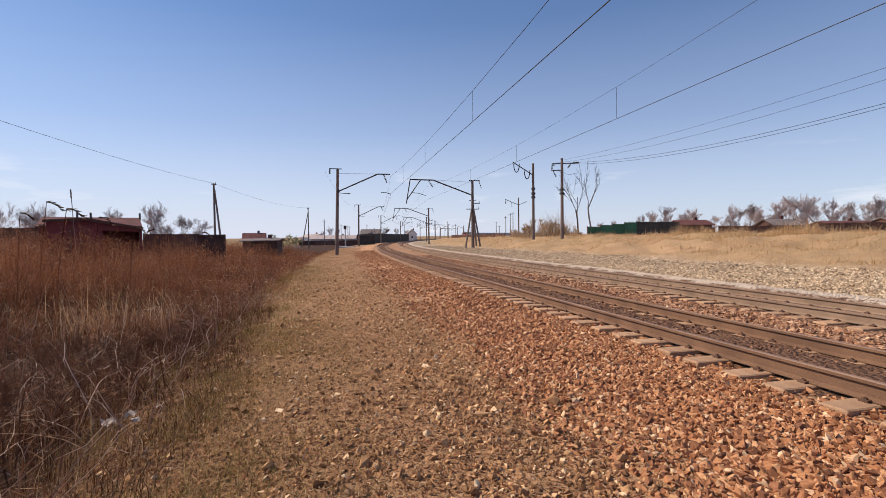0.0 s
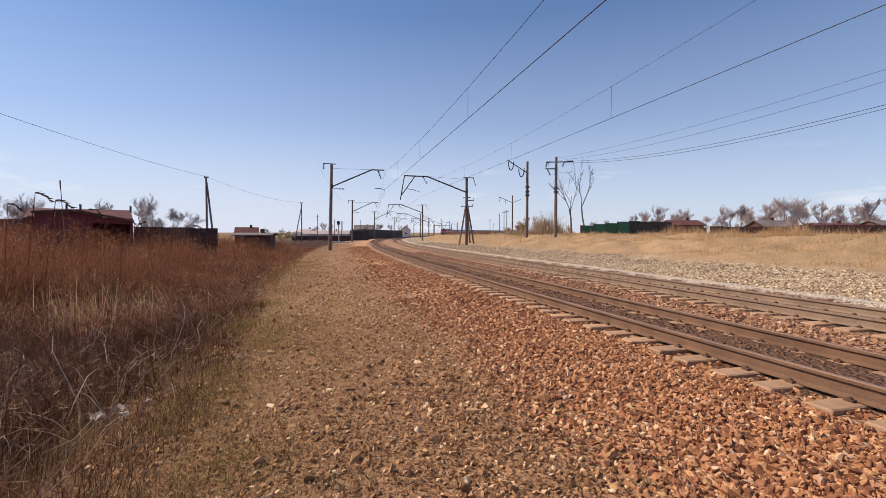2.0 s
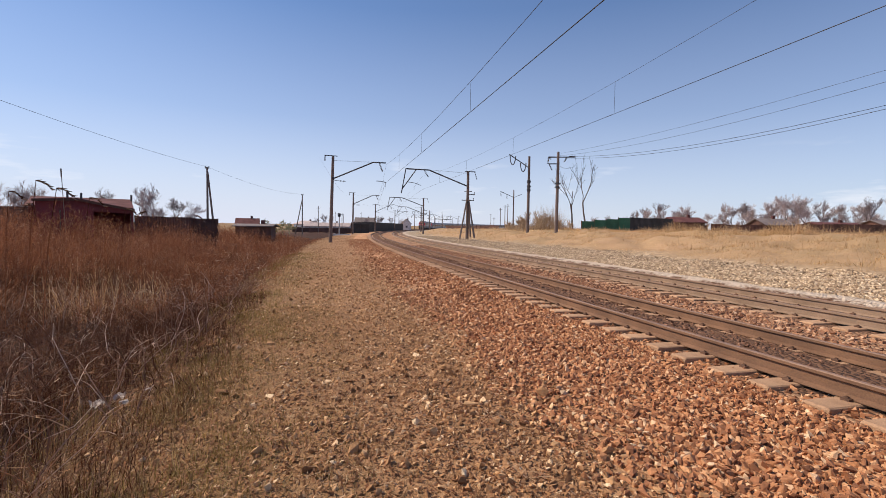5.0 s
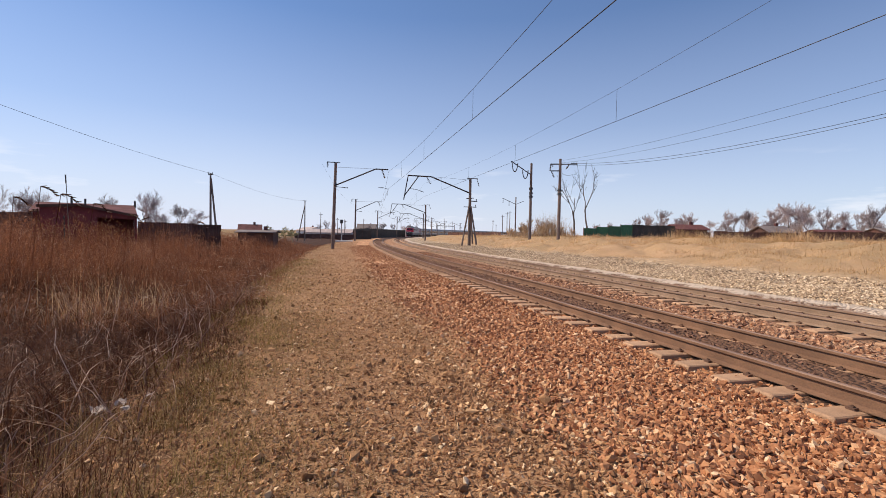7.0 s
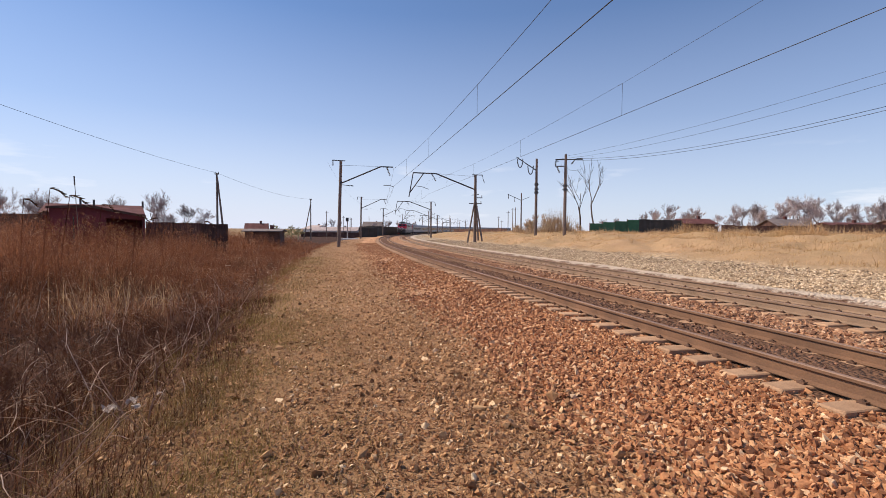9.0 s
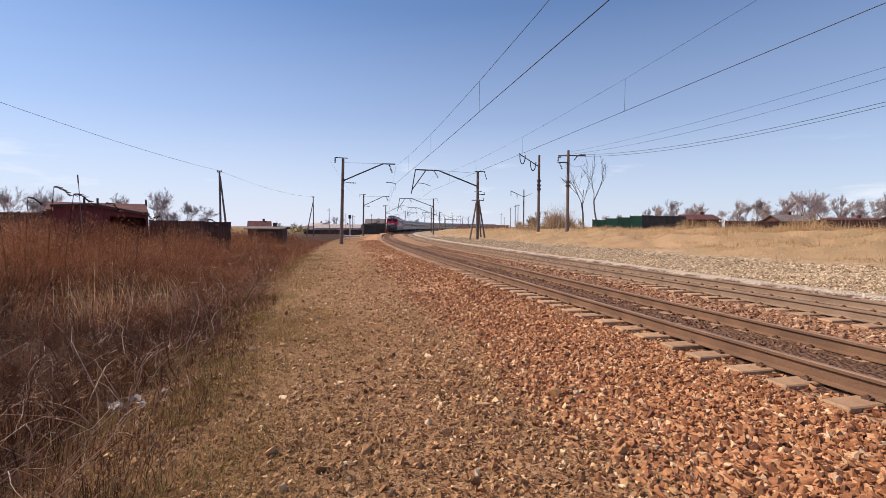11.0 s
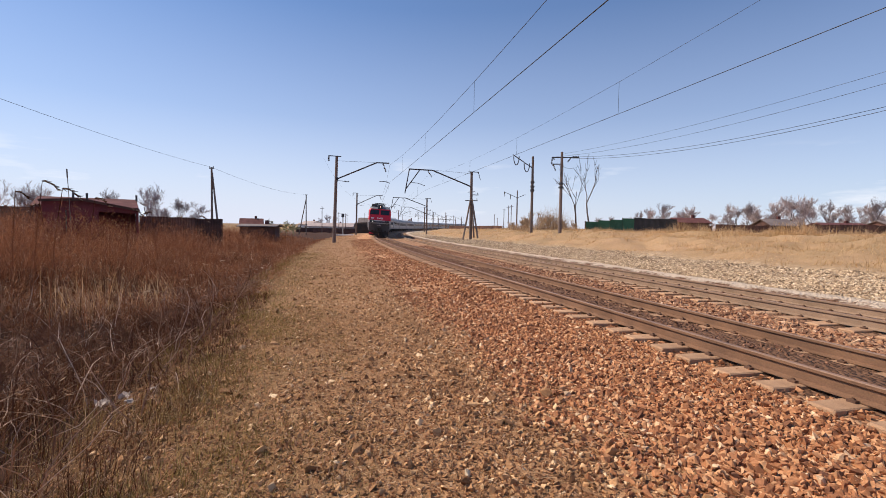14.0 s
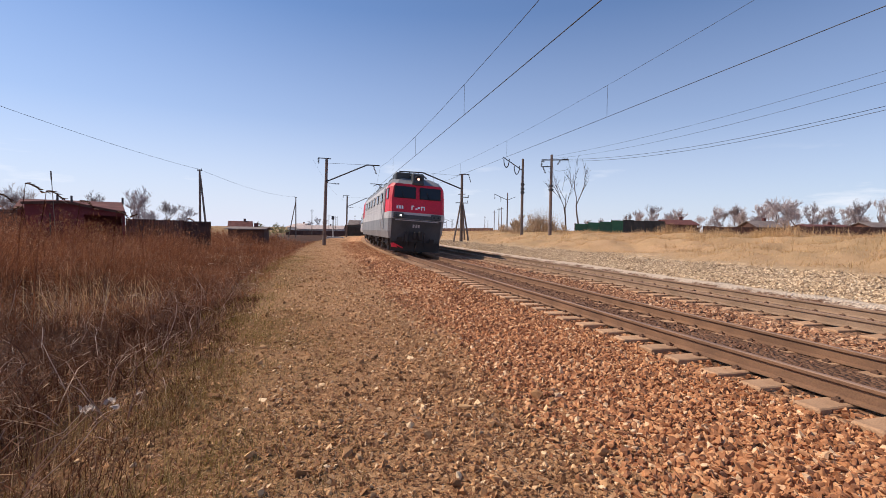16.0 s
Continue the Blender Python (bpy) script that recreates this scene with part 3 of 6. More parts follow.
def loft(levels):
    """Stacked plan outlines: (z, half width, front y, rear y, corner cut)."""
    bm = new_bm()
    rings = []
    for z, w, yf, yr, c in levels:
        pts = [(-w, yr + c), (-w + c, yr), (w - c, yr), (w, yr + c), (w, yf - c * 1.2), (w - c, yf), (-w + c, yf), (-w, yf - c * 1.2)]
        rings.append([bm.verts.new((x, y, z)) for x, y in pts])
    for a, b in zip(rings, rings[1:]):
        for i in range(8):
            j = (i + 1) % 8
            bm.faces.new((a[i], a[j], b[j], b[i]))
    bm.faces.new(rings[0][::-1]), bm.faces.new(rings[-1])
    bmesh.ops.recalc_face_normals(bm, faces=bm.faces[:])
    return bm


LL = 22.5            # length of the locomotive
FY = LL / 2 - 0.4    # plane of its front


def front_y(z):
    return float(np.interp(z, [0.7, 1.95, 2.3, 3.9, 4.35], [FY - 0.22, FY + 0.02, FY, FY - 0.42, FY - 1.1]))


def on_front(bm, x0, x1, z0, z1, t=0.03, lift=0.004):
    """A flat plate lying on the sloping front."""
    d = Vector((0, front_y(z1) - front_y(z0), z1 - z0)).normalized()
    nrm = Vector((0, d.z, -d.y))
    a, b = Vector((0, front_y(z0), z0)) + nrm * lift, Vector((0, front_y(z1), z1)) + nrm * lift
    vs = []
    for p, off in ((a, 0), (b, 0), (b, t), (a, t)):
        for x in (x0, x1):
            vs.append(bm.verts.new(p + nrm * off + Vector((x, 0, 0))))
    for f in ((0, 1, 3, 2), (4, 5, 7, 6), (0, 2, 4, 6), (1, 7, 5, 3), (0, 6, 7, 1), (2, 3, 5, 4)):
        bm.faces.new([vs[i] for i in f])
    bmesh.ops.recalc_face_normals(bm, faces=bm.faces[:])


def bogie(t, y0, wheels, base):
    bm = new_bm()
    for sx in (-1, 1):
        prism(bm, [(y0 - base / 2 - 0.7, 0.62), (y0 - base / 2 - 0.7, 0.95), (y0 + base / 2 + 0.7, 0.95), (y0 + base / 2 + 0.7, 0.62), (y0 + 0.5, 0.45), (y0 - 0.5, 0.45)], sx * 1.0, sx * 1.14)
        for i in range(wheels):
            yy = y0 - base / 2 + base * i / (wheels - 1)
            box(bm, (sx * 1.12, yy, 0.62), (0.26, 0.42, 0.36))
            for k in (-0.42, 0.42):
                tube(bm, (sx * 1.1, yy + k, 0.6), (sx * 1.1, yy + k, 1.0), 0.11, 0.11, 8)
    box(bm, (0, y0, 0.75), (1.9, base * 0.6, 0.3))
    part("bogie", bm, M_BLACK, t, "black greasy bogie frame")


def wheelset(t, y, r):
    bm = new_bm()
    tube(bm, (-0.95, 0, 0), (0.95, 0, 0), 0.09, 0.09, 8)
    for sx in (-1, 1):
        tube(bm, (sx * 0.71, 0, 0), (sx * 0.84, 0, 0), r, r, 24)
        tube(bm, (sx * 0.69, 0, 0), (sx * 0.72, 0, 0), r + 0.03, r + 0.03, 24)
        for k in range(6):
            a = k * math.pi / 3
            box(bm, (sx * 0.85, 0.3 * math.cos(a), 0.3 * math.sin(a)), (0.03, 0.08, 0.08))
    return part("wheelset", bm, M_BLACK, t, "dark steel wheels on an axle", m=pose(0, y, r))


def locomotive():
    t = thing("electric_locomotive", label="red and grey electric locomotive with its headlight lit", category="locomotive")
    part("skirt", loft([(0.85, 1.45, front_y(0.85), -FY + 0.2, 0.2), (1.25, 1.55, front_y(1.25), -FY + 0.1, 0.16), (1.95, 1.56, front_y(1.95), -FY, 0.14)]), M_MGREY, t, "grey lower body")
    part("belt", loft([(1.954, 1.57, front_y(1.95) + 0.03, -FY, 0.14), (2.32, 1.57, front_y(2.32) + 0.03, -FY, 0.14)]), M_LGREY, t, "light grey belt")
    bm = loft([(2.324, 1.55, FY - 2.4, -FY + 2.2, 0.02), (3.7, 1.53, FY - 2.4, -FY + 2.2, 0.02), (3.92, 1.45, FY - 2.4, -FY + 2.2, 0.02)])
    part("body_side", bm, M_LGREY, t, "light grey ribbed machine-room body")
    for yr, yf, lab in ((FY - 2.4, None, "red driver's cab"), (-FY, -FY + 2.2, "red rear cab")):
        ff = (lambda z: front_y(z)) if yf is None else (lambda z: yf)
        part("cab", loft([(2.322, 1.55, ff(2.32), yr, 0.13), (3.2, 1.55, ff(3.2), yr, 0.13), (3.72, 1.52, ff(3.72), yr, 0.16), (3.93, 1.43, ff(3.93), yr, 0.2)]), M_RED, t, lab)
    part("roof", loft([(3.92, 1.45, front_y(3.92) + 0.02, -FY + 0.3, 0.3), (4.18, 1.36, front_y(4.18), -FY + 0.5, 0.35), (4.36, 1.0, front_y(4.36) - 0.1, -FY + 0.8, 0.35)]), M_MGREY, t, "grey curved roof")
    # dark lower front plate with coupler, plough and buffer beam
    bm = new_bm()
    on_front(bm, -1.38, 1.38, 0.6, 1.93, 0.02)
    part("front_plate", bm, M_DGREY, t, "dark grey lower front")
    bm = new_bm()
    for sx in (-1, 1):
        prism(bm, [(sx * 0.05, 0.18), (sx * 1.35, 0.2), (sx * 1.38, 0.72), (sx * 0.05, 0.72)], FY - 0.12, FY - 0.04, "y")
        box(bm, (sx * 0.9, FY - 0.2, 0.8), (0.25, 0.5, 0.25))
    part("plough", bm, M_BLACK, t, "black rail guard")
    bm = new_bm()
    prism(bm, [(0.95, 0.36), (1.3, 0.38), (1.36, 0.58), (1.2, 0.62)], FY - 0.03, FY + 0.0, "y")
    bar(bm, (1.25, FY + 0.01, 0.6), (0.7, FY + 0.01, 0.36), 0.06)
    part("step_bracket", bm, M_RED, t, "red steel step bracket")
    bm = new_bm()
    box(bm, (0, FY + 0.2, 1.06), (0.28, 0.65, 0.36))
    box(bm, (-0.14, FY + 0.55, 1.06), (0.2, 0.3, 0.5)), box(bm, (0.15, FY + 0.48, 1.06), (0.12, 0.24, 0.4))
    part("coupler", bm, M_BLACK, t, "black steel coupler", bevel=0.03)
    for x in (-0.45, 0.4, 0.62):
        bm = new_bm()
        for i in range(6):
            a0, a1 = i / 6 * math.pi, (i + 1) / 6 * math.pi
            p = [(x + 0.16 * math.sin(a) * 0.4, FY + 0.1 + 0.2 * math.sin(a), 1.25 - 0.75 * k) for a, k in ((a0, i / 6), (a1, (i + 1) / 6))]
            tube(bm, p[0], p[1], 0.03, 0.03, 6)
        part("brake_hose", bm, M_BLACK, t, "black rubber hose")
    bm = new_bm()
    on_front(bm, -1.27, 1.27, 1.965, 2.19, 0.012, 0.034)
    part("lamp_panel", bm, M_DGREY, t, "dark panel between the marker lamps")
    # windscreens
    for x0, x1 in ((-1.27, -0.15), (0.15, 1.27)):
        bm = new_bm()
        on_front(bm, x0 - 0.04, x1 + 0.04, 3.1, 3.76, 0.025)
        fr = part("windscreen", bm, M_BLACK, t, "dark-framed windscreen")
        bm = new_bm()
        on_front(bm, x0, x1, 3.14, 3.72, 0.02, 0.03)
        part("pane", bm, M_GLASS, fr)
        bm = new_bm()
        c = (x0 + x1) / 2
        bar(bm, (c, front_y(3.06) + 0.07, 3.06), (c + 0.22, front_y(3.5) + 0.08, 3.5), 0.02)
        part("wiper", bm, M_BLACK, fr)
    # headlight housing
    bm = new_bm()
    prism(bm, [(FY - 1.3, 4.3), (FY - 0.38, 3.86), (FY - 0.34, 4.0), (FY - 0.45, 4.5), (FY - 0.7, 4.58), (FY - 1.3, 4.5)], -0.33, 0.33)
    hl = part("headlight", bm, M_DGREY, t, "dark headlight housing on the roof", bevel=0.04)
    bm = new_bm()
    tube(bm, (0, FY - 0.45, 4.24), (0, FY - 0.36, 4.22), 0.2, 0.2, 20)
    part("rim", bm, M_BLACK, hl)
    bm = new_bm()
    tube(bm, (0, FY - 0.36, 4.22), (0, FY - 0.345, 4.22), 0.075, 0.07, 20)
    part("lens", bm, M_LAMP, hl, "glowing warm headlight lens")
    bm = new_bm()
    box(bm, (0.78, FY - 1.75, 4.38), (0.85, 1.5, 0.46))
    part("roof_unit", bm, M_DGREY, t, "dark boxy roof unit", bevel=0.06)
    # lower lamps
    for sx in (-1, 1):
        bm = new_bm()
        on_front(bm, sx * 1.05 - 0.28, sx * 1.05 + 0.28, 1.98, 2.28, 0.08, 0.02)
        bl = part("marker_lamp", bm, M_DGREY, t, "dark box with two marker lamps", bevel=0.02)
        for k in (-0.12, 0.12):
            bm = new_bm()
            tube(bm, (sx * 1.05 + k, front_y(2.1) + 0.1, 2.13), (sx * 1.05 + k, front_y(2.1) + 0.14, 2.13), 0.055, 0.055, 12)
            part("lens", bm, M_LAMP2 if k * sx < 0 and sx > 0 else M_GLASS, bl)
    bm = new_bm()
    tube(bm, (-1.2, FY + 0.1, 1.88), (1.2, FY + 0.1, 1.88), 0.025, 0.025, 6)
    for x in (-1.2, -0.4, 0.4, 1.2):
        tube(bm, (x, FY - 0.1, 1.88), (x, FY + 0.1, 1.88), 0.02, 0.02, 6)
    part("handrail", bm, M_LGREY, t)
    # lettering as plain shapes
    for x in (1.12, 0.98, 0.84):
        bm = new_bm()
        on_front(bm, x - 0.05, x + 0.05, 2.5, 2.68, 0.006, 0.002)
        part("number_bar", bm, M_WHITE, t, "white number bars")
    bm = new_bm()
    on_front(bm, 0.28, 0.34, 2.48, 2.72, 0.006, 0.002), on_front(bm, 0.2, 0.34, 2.66, 2.72, 0.006, 0.0025)
    on_front(bm, -0.02, 0.12, 2.5, 2.58, 0.006, 0.002), on_front(bm, -0.14, -0.02, 2.56, 2.66, 0.006, 0.002)
    on_front(bm, -0.42, -0.36, 2.48, 2.7, 0.006, 0.002), on_front(bm, -0.26, -0.2, 2.48, 2.7, 0.006, 0.002), on_front(bm, -0.42, -0.2, 2.64, 2.7, 0.006, 0.0025)
    part("emblem", bm, M_WHITE, t, "white emblem shapes")
    for x in (0.16, 0.0, -0.13):
        bm = new_bm()
        on_front(bm, x - 0.05, x + 0.05, 1.5, 1.68, 0.006, 0.024)
        part("number_bar", bm, M_LGREY, t, "grey lettering bars")
    # sides: ribs, windows, door
    for sx in (-1, 1):
        for i in range(7):
            bm = new_bm()
            box(bm, (sx * 1.552, 0.0, 2.42 + 0.19 * i), (0.02, LL - 5.6, 0.035))
            part("side_rib", bm, M_LGREY, t)
        for y in np.linspace(-6.4, 6.4, 6):
            bm = new_bm()
            box(bm, (sx * 1.555, y, 3.3), (0.05, 0.95, 0.6))
            w = part("side_window", bm, M_BLACK, t, "dark side window")
            bm = new_bm()
            box(bm, (sx * 1.583, y, 3.3), (0.012, 0.8, 0.45))
            part("pane", bm, M_GLASS, w)
        bm = new_bm()
        box(bm, (sx * 1.56, FY - 1.15, 3.35), (0.04, 0.75, 0.62))
        w = part("side_window", bm, M_BLACK, t, "cab side window")
        bm = new_bm()
        box(bm, (sx * 1.584, FY - 1.15, 3.35), (0.012, 0.63, 0.5))
        part("pane", bm, M_GLASS, w)
        bm = new_bm()
        box(bm, (sx * 1.565, FY - 2.75, 2.55), (0.03, 0.7, 2.4))
        d = part("door", bm, M_MGREY, t, "grey side door")
        for k in (-0.45, 0.45):
            bm = new_bm()
            tube(bm, (sx * 1.66, FY - 2.75 + k, 1.3), (sx * 1.66, FY - 2.75 + k, 2.9), 0.02, 0.02, 6)
            part("handrail", bm, M_LGREY, d)
        bm = new_bm()
        for k in range(3):
            box(bm, (sx * 1.42, FY - 2.75, 0.35 + 0.22 * k), (0.25, 0.6, 0.03))
        part("step", bm, M_BLACK, t)
        bm = new_bm()
        for y in np.linspace(-8, 8.4, 7):
            box(bm, (sx * 1.2, y, 4.12), (0.28, 1.3, 0.34))
        part("roof_vents", bm, M_DGREY, t, "dark roof vents")
    # roof equipment
    bm = new_bm()
    box(bm, (0, 0, 4.42), (1.5, 9, 0.16)), box(bm, (0.2, 5.2, 4.45), (0.9, 1.3, 0.3))
    for y in (-3, -1, 1, 3, 4.2):
        tube(bm, (0.45, y, 4.45), (0.45, y, 4.75), 0.08, 0.06, 8)
    tube(bm, (0.45, -4, 4.78), (0.45, 6, 4.78), 0.025, 0.025, 6)
    part("roof_equipment", bm, M_BLACK, t, "black roof equipment and busbar")
    # front pantograph folded, rear one raised to the wire
    for y0, up in ((7.8, 0.0), (-7.6, 1.0)):
        bm = new_bm()
        for sx in (-0.6, 0.6):
            for k in (-0.6, 0.6):
                tube(bm, (sx, y0 + k, 4.35), (sx, y0 + k, 4.62), 0.07, 0.05, 8)
            bar(bm, (sx, y0 - 1.0, 4.64), (sx, y0 + 1.0, 4.64), 0.06)
        for k in (-1.0, 1.0):
            bar(bm, (-0.6, y0 + k, 4.64), (0.6, y0 + k, 4.64), 0.06)
        pg = part("pantograph", bm, M_STEEL, t, "dark steel pantograph")
        bm = new_bm()
        zk, zt = (5.12, 5.52) if up else (4.7, 4.8)
        knee = 1.15 if up else 1.25
        for sx in (-0.5, 0.5):
            for k in (-1, 1):
                tube(bm, (sx, y0 + k * 0.3, 4.66), (sx * 0.9, y0 + k * knee, zk), 0.03, 0.03, 6)
                tube(bm, (sx * 0.9, y0 + k * knee, zk), (sx * 0.55, y0 + k * 0.1, zt), 0.025, 0.025, 6)
        for k in (-0.1, 0.1):
            tube(bm, (-0.65, y0 + k, zt + 0.03), (0.65, y0 + k, zt + 0.03), 0.03, 0.03, 6)
            for sx in (-1, 1):
                tube(bm, (sx * 0.65, y0 + k, zt + 0.03), (sx * 0.98, y0 + k, zt - 0.16), 0.025, 0.025, 6)
        part("arm", bm, M_STEEL, pg)
    ws = []
    for y0 in (7.0, 0.0, -7.0):
        bogie(t, y0, 2, 2.9)
        for k in (-1.45, 1.45):
            ws.append(wheelset(t, y0 + k, 0.625))
    bm = new_bm()
    box(bm, (0, 0, 1.0), (2.6, 3.2, 0.5)), box(bm, (0, 3.5, 0.95), (2.7, 1.6, 0.45)), box(bm, (0, -3.5, 0.95), (2.7, 1.6, 0.45))
    part("underframe", bm, M_BLACK, t, "black underframe boxes")
    return t, ws


CL = 24.5


def coach():
    t = thing("passenger_coach", label="silver-grey passenger coach with a row of dark windows", category="railway coach", group="coaches of the train")
    h = CL / 2 - 0.25
    part("body", loft([(0.95, 1.45, h, -h, 0.08), (1.2, 1.53, h, -h, 0.08), (3.3, 1.53, h, -h, 0.08)]), M_COACH, t)
    part("roof", loft([(3.304, 1.53, h, -h, 0.08), (3.7, 1.4, h, -h, 0.08), (4.05, 0.95, h - 0.1, -h + 0.1, 0.1), (4.2, 0.4, h - 0.2, -h + 0.2, 0.1)]), M_MGREY, t, "grey curved roof")
    for sx in (-1, 1):
        for i in range(12):
            y = -9.35 + 18.7 * i / 11
            bm = new_bm()
            box(bm, (sx * 1.533, y, 2.55), (0.03, 1.1, 0.9))
            w = part("window", bm, M_BLACK, t)
            bm = new_bm()
            box(bm, (sx * 1.55, y, 2.55), (0.01, 0.98, 0.78))
            part("pane", bm, M_GLASS, w)
        for y in (-11.1, 11.1):
            bm = new_bm()
            box(bm, (sx * 1.535, y, 2.2), (0.03, 0.8, 2.0))
            part("door", bm, M_MGREY, t)
    bm = new_bm()
    for y in (-h - 0.2, h + 0.2):
        box(bm, (0, y, 2.2), (1.1, 0.55, 2.1))
    part("gangway", bm, M_BLACK, t)
    for y0 in (8.5, -8.5):
        bogie(t, y0, 2, 2.4)
        for k in (-1.2, 1.2):
            wheelset(t, y0 + k, 0.475)
    bm = new_bm()
    box(bm, (0, 1.5, 0.75), (2.2, 4.0, 0.5)), box(bm, (0, -3.0, 0.75), (2.3, 2.4, 0.5))
    part("underframe", bm, M_BLACK, t)
    return t


LOCO, LOCO_WHEELS = locomotive()
LOCO.scale = (1.03, 1.0, 1.03)
COACHES = [coach()]
for k in range(10):
    COACHES.append(copy_thing(COACHES[0], pose(0, 0, 0)))

FRONT_T = [0, 6, 7, 8, 9, 11.5, 12.5, 13.5, 14.5, 15, 15.5, 16]
FRONT_S = [351, 231.5, 211.5, 191.5, 171, 116.5, 95.6, 75.3, 55.1, 45.0, 34.8, 24.6]


LEAN = radians(3.4)      # the bodies roll outward a little on their springs


def front_s(t):
    return float(np.interp(t, FRONT_T, FRONT_S))


def vehicle_pose(t, behind, length, out=0.0):
    """Where a vehicle stands whose middle is that far behind the train's front."""
    s = front_s(t) + behind
    a, b = at(RC, s - length * 0.36, 0), at(RC, s + length * 0.36, 0)
    fwd = (a - b).normalized()
    z = Z1 + 0.194 * math.cos(CANT)
    mid = (a + b) / 2 - inward(s) * out
    up = (Vector((0, 0, 1)) * math.cos(LEAN) + inward(s) * math.sin(LEAN)).normalized()
    right = fwd.cross(up).normalized()
    up = right.cross(fwd)
    m = Matrix((right, fwd, up)).transposed().to_4x4()
    return Matrix.Translation((mid.x, mid.y, z - float(drop(s)))) @ m


def motions():
    ts = [i * 0.5 for i in range(33)]
    walk(LOCO, [(t, vehicle_pose(t, LL / 2, LL, 0.3)) for t in ts])
    for i, c in enumerate(COACHES):
        d = LL + 0.4 + CL / 2 + i * CL
        walk(c, [(t, vehicle_pose(t, d, CL)) for t in ts])
    for w in LOCO_WHEELS:
        y = w.location.y
        rows = []
        for i in range(481):
            t = i / 30
            rows.append((t, Matrix.Translation((0, y, 0.625)) @ Matrix.Rotation((front_s(t) - 23.9) / 0.625, 4, "X")))
        walk(w, rows)


# ---- stones ----
def rock(seed, cube=True):
    """An irregular angular stone of about unit size."""
    rng = np.random.RandomState(seed)
    if cube:
        v = np.array([(x, y, z) for x in (-1, 1) for y in (-1, 1) for z in (-1, 1)], float) * 0.5
        f = [(0, 1, 3, 2), (4, 6, 7, 5), (0, 4, 5, 1), (2, 3, 7, 6), (0, 2, 6, 4), (1, 5, 7, 3)]
        v *= rng.uniform(0.55, 1.1, v.shape)
    else:
        bm = new_bm()
        for q in rng.uniform(-0.58, 0.58, (10, 3)):
            bm.verts.new(q)
        bmesh.ops.convex_hull(bm, input=bm.verts[:])
        bmesh.ops.delete(bm, geom=[q for q in bm.verts if not q.link_faces], context="VERTS")
        bm.verts.index_update()
        v = np.array([q.co for q in bm.verts])
        f = [tuple(q.index for q in p.verts) for p in bm.faces]
        bm.free()
    return v * np.array([1.3, 0.95, 0.58]), f


def turns(rng, n, tilt=3.14):
    """Random turns, as n matrices."""
    a, b, c = rng.uniform(-tilt, tilt, n), rng.uniform(-tilt, tilt, n), rng.uniform(-3.14, 3.14, n)
    ca, sa, cb, sb, cc, sc = np.cos(a), np.sin(a), np.cos(b), np.sin(b), np.cos(c), np.sin(c)
    o, i = np.zeros(n), np.ones(n)
    rx = np.stack([i, o, o, o, ca, -sa, o, sa, ca], -1).reshape(-1, 3, 3)
    ry = np.stack([cb, o, sb, o, i, o, -sb, o, cb], -1).reshape(-1, 3, 3)
    rz = np.stack([cc, -sc, o, sc, cc, o, o, o, i], -1).reshape(-1, 3, 3)
    return rz @ ry @ rx


def strip(rng, n, r0, r1, s0, s1):
    r, s = rng.uniform(r0, r1, n), rng.uniform(s0, s1, n)
    a = PH - s / RN
    x, y = CX + (true_r(r) + RN - RC) * np.cos(a), CY + (true_r(r) + RN - RC) * np.sin(a)
    return x, y, r, s


def loose_stones(name, label, material, seed, spans, size, cube=True, lift=0.12, keep=None, parent=None):
    """Stones strewn over strips (r0, r1, s0, s1, per square metre), joined into one heap."""
    rng = np.random.RandomState(seed)
    vs, fs, off = [], [], 0
    kinds = [rock(seed * 10 + k, cube) for k in range(8)]
    for r0, r1, s0, s1, dens in spans:
        n = int((r1 - r0) * (s1 - s0) * dens)
        x, y, r, s = strip(rng, n, r0, r1, s0, s1)
        if keep is not None:
            ok = keep(x, y, r, s, rng)
            x, y, r, s = x[ok], y[ok], r[ok], s[ok]
        z = ground_z(x, y)
        sz = rng.uniform(size[0], size[1], len(x)) * rng.choice([0.7, 1.0, 1.0, 1.25], len(x))
        kind = rng.randint(0, 8, len(x))
        for k, (bv, bf) in enumerate(kinds):
            m = kind == k
            c = int(m.sum())
            if not c:
                continue
            v = np.einsum("nij,vj->nvi", turns(rng, c, 1.2), bv) * sz[m][:, None, None] + np.stack([x[m], y[m], z[m] + sz[m] * lift], -1)[:, None]
            vs.append(v.reshape(-1, 3))
            fs.append((np.array(bf)[None] + (np.arange(c) * len(bv))[:, None, None] + off).reshape(-1, len(bf[0])))
            off += c * len(bv)
    ob = new(name, raw(name, np.concatenate(vs), np.concatenate(fs), material))
    if parent:
        ob.parent = parent
    return tagged(ob, label, kind="stuff")


def near_patch(r, s):
    return (r > 461.6) & (r < 462.2) & (s > 2.35) & (s < 2.95)


def shoulder(x, y, r, s, rng):
    edge = 462.45 + 0.35 * wav(x, y, 1.6, 21) + 0.6 * rng.uniform(-1, 1, len(r)) ** 3
    return (r < edge) & ~near_patch(r, s)


def off_sleepers(x, y, r, s, rng):
    return rng.uniform(0, 1, len(r)) < 0.8


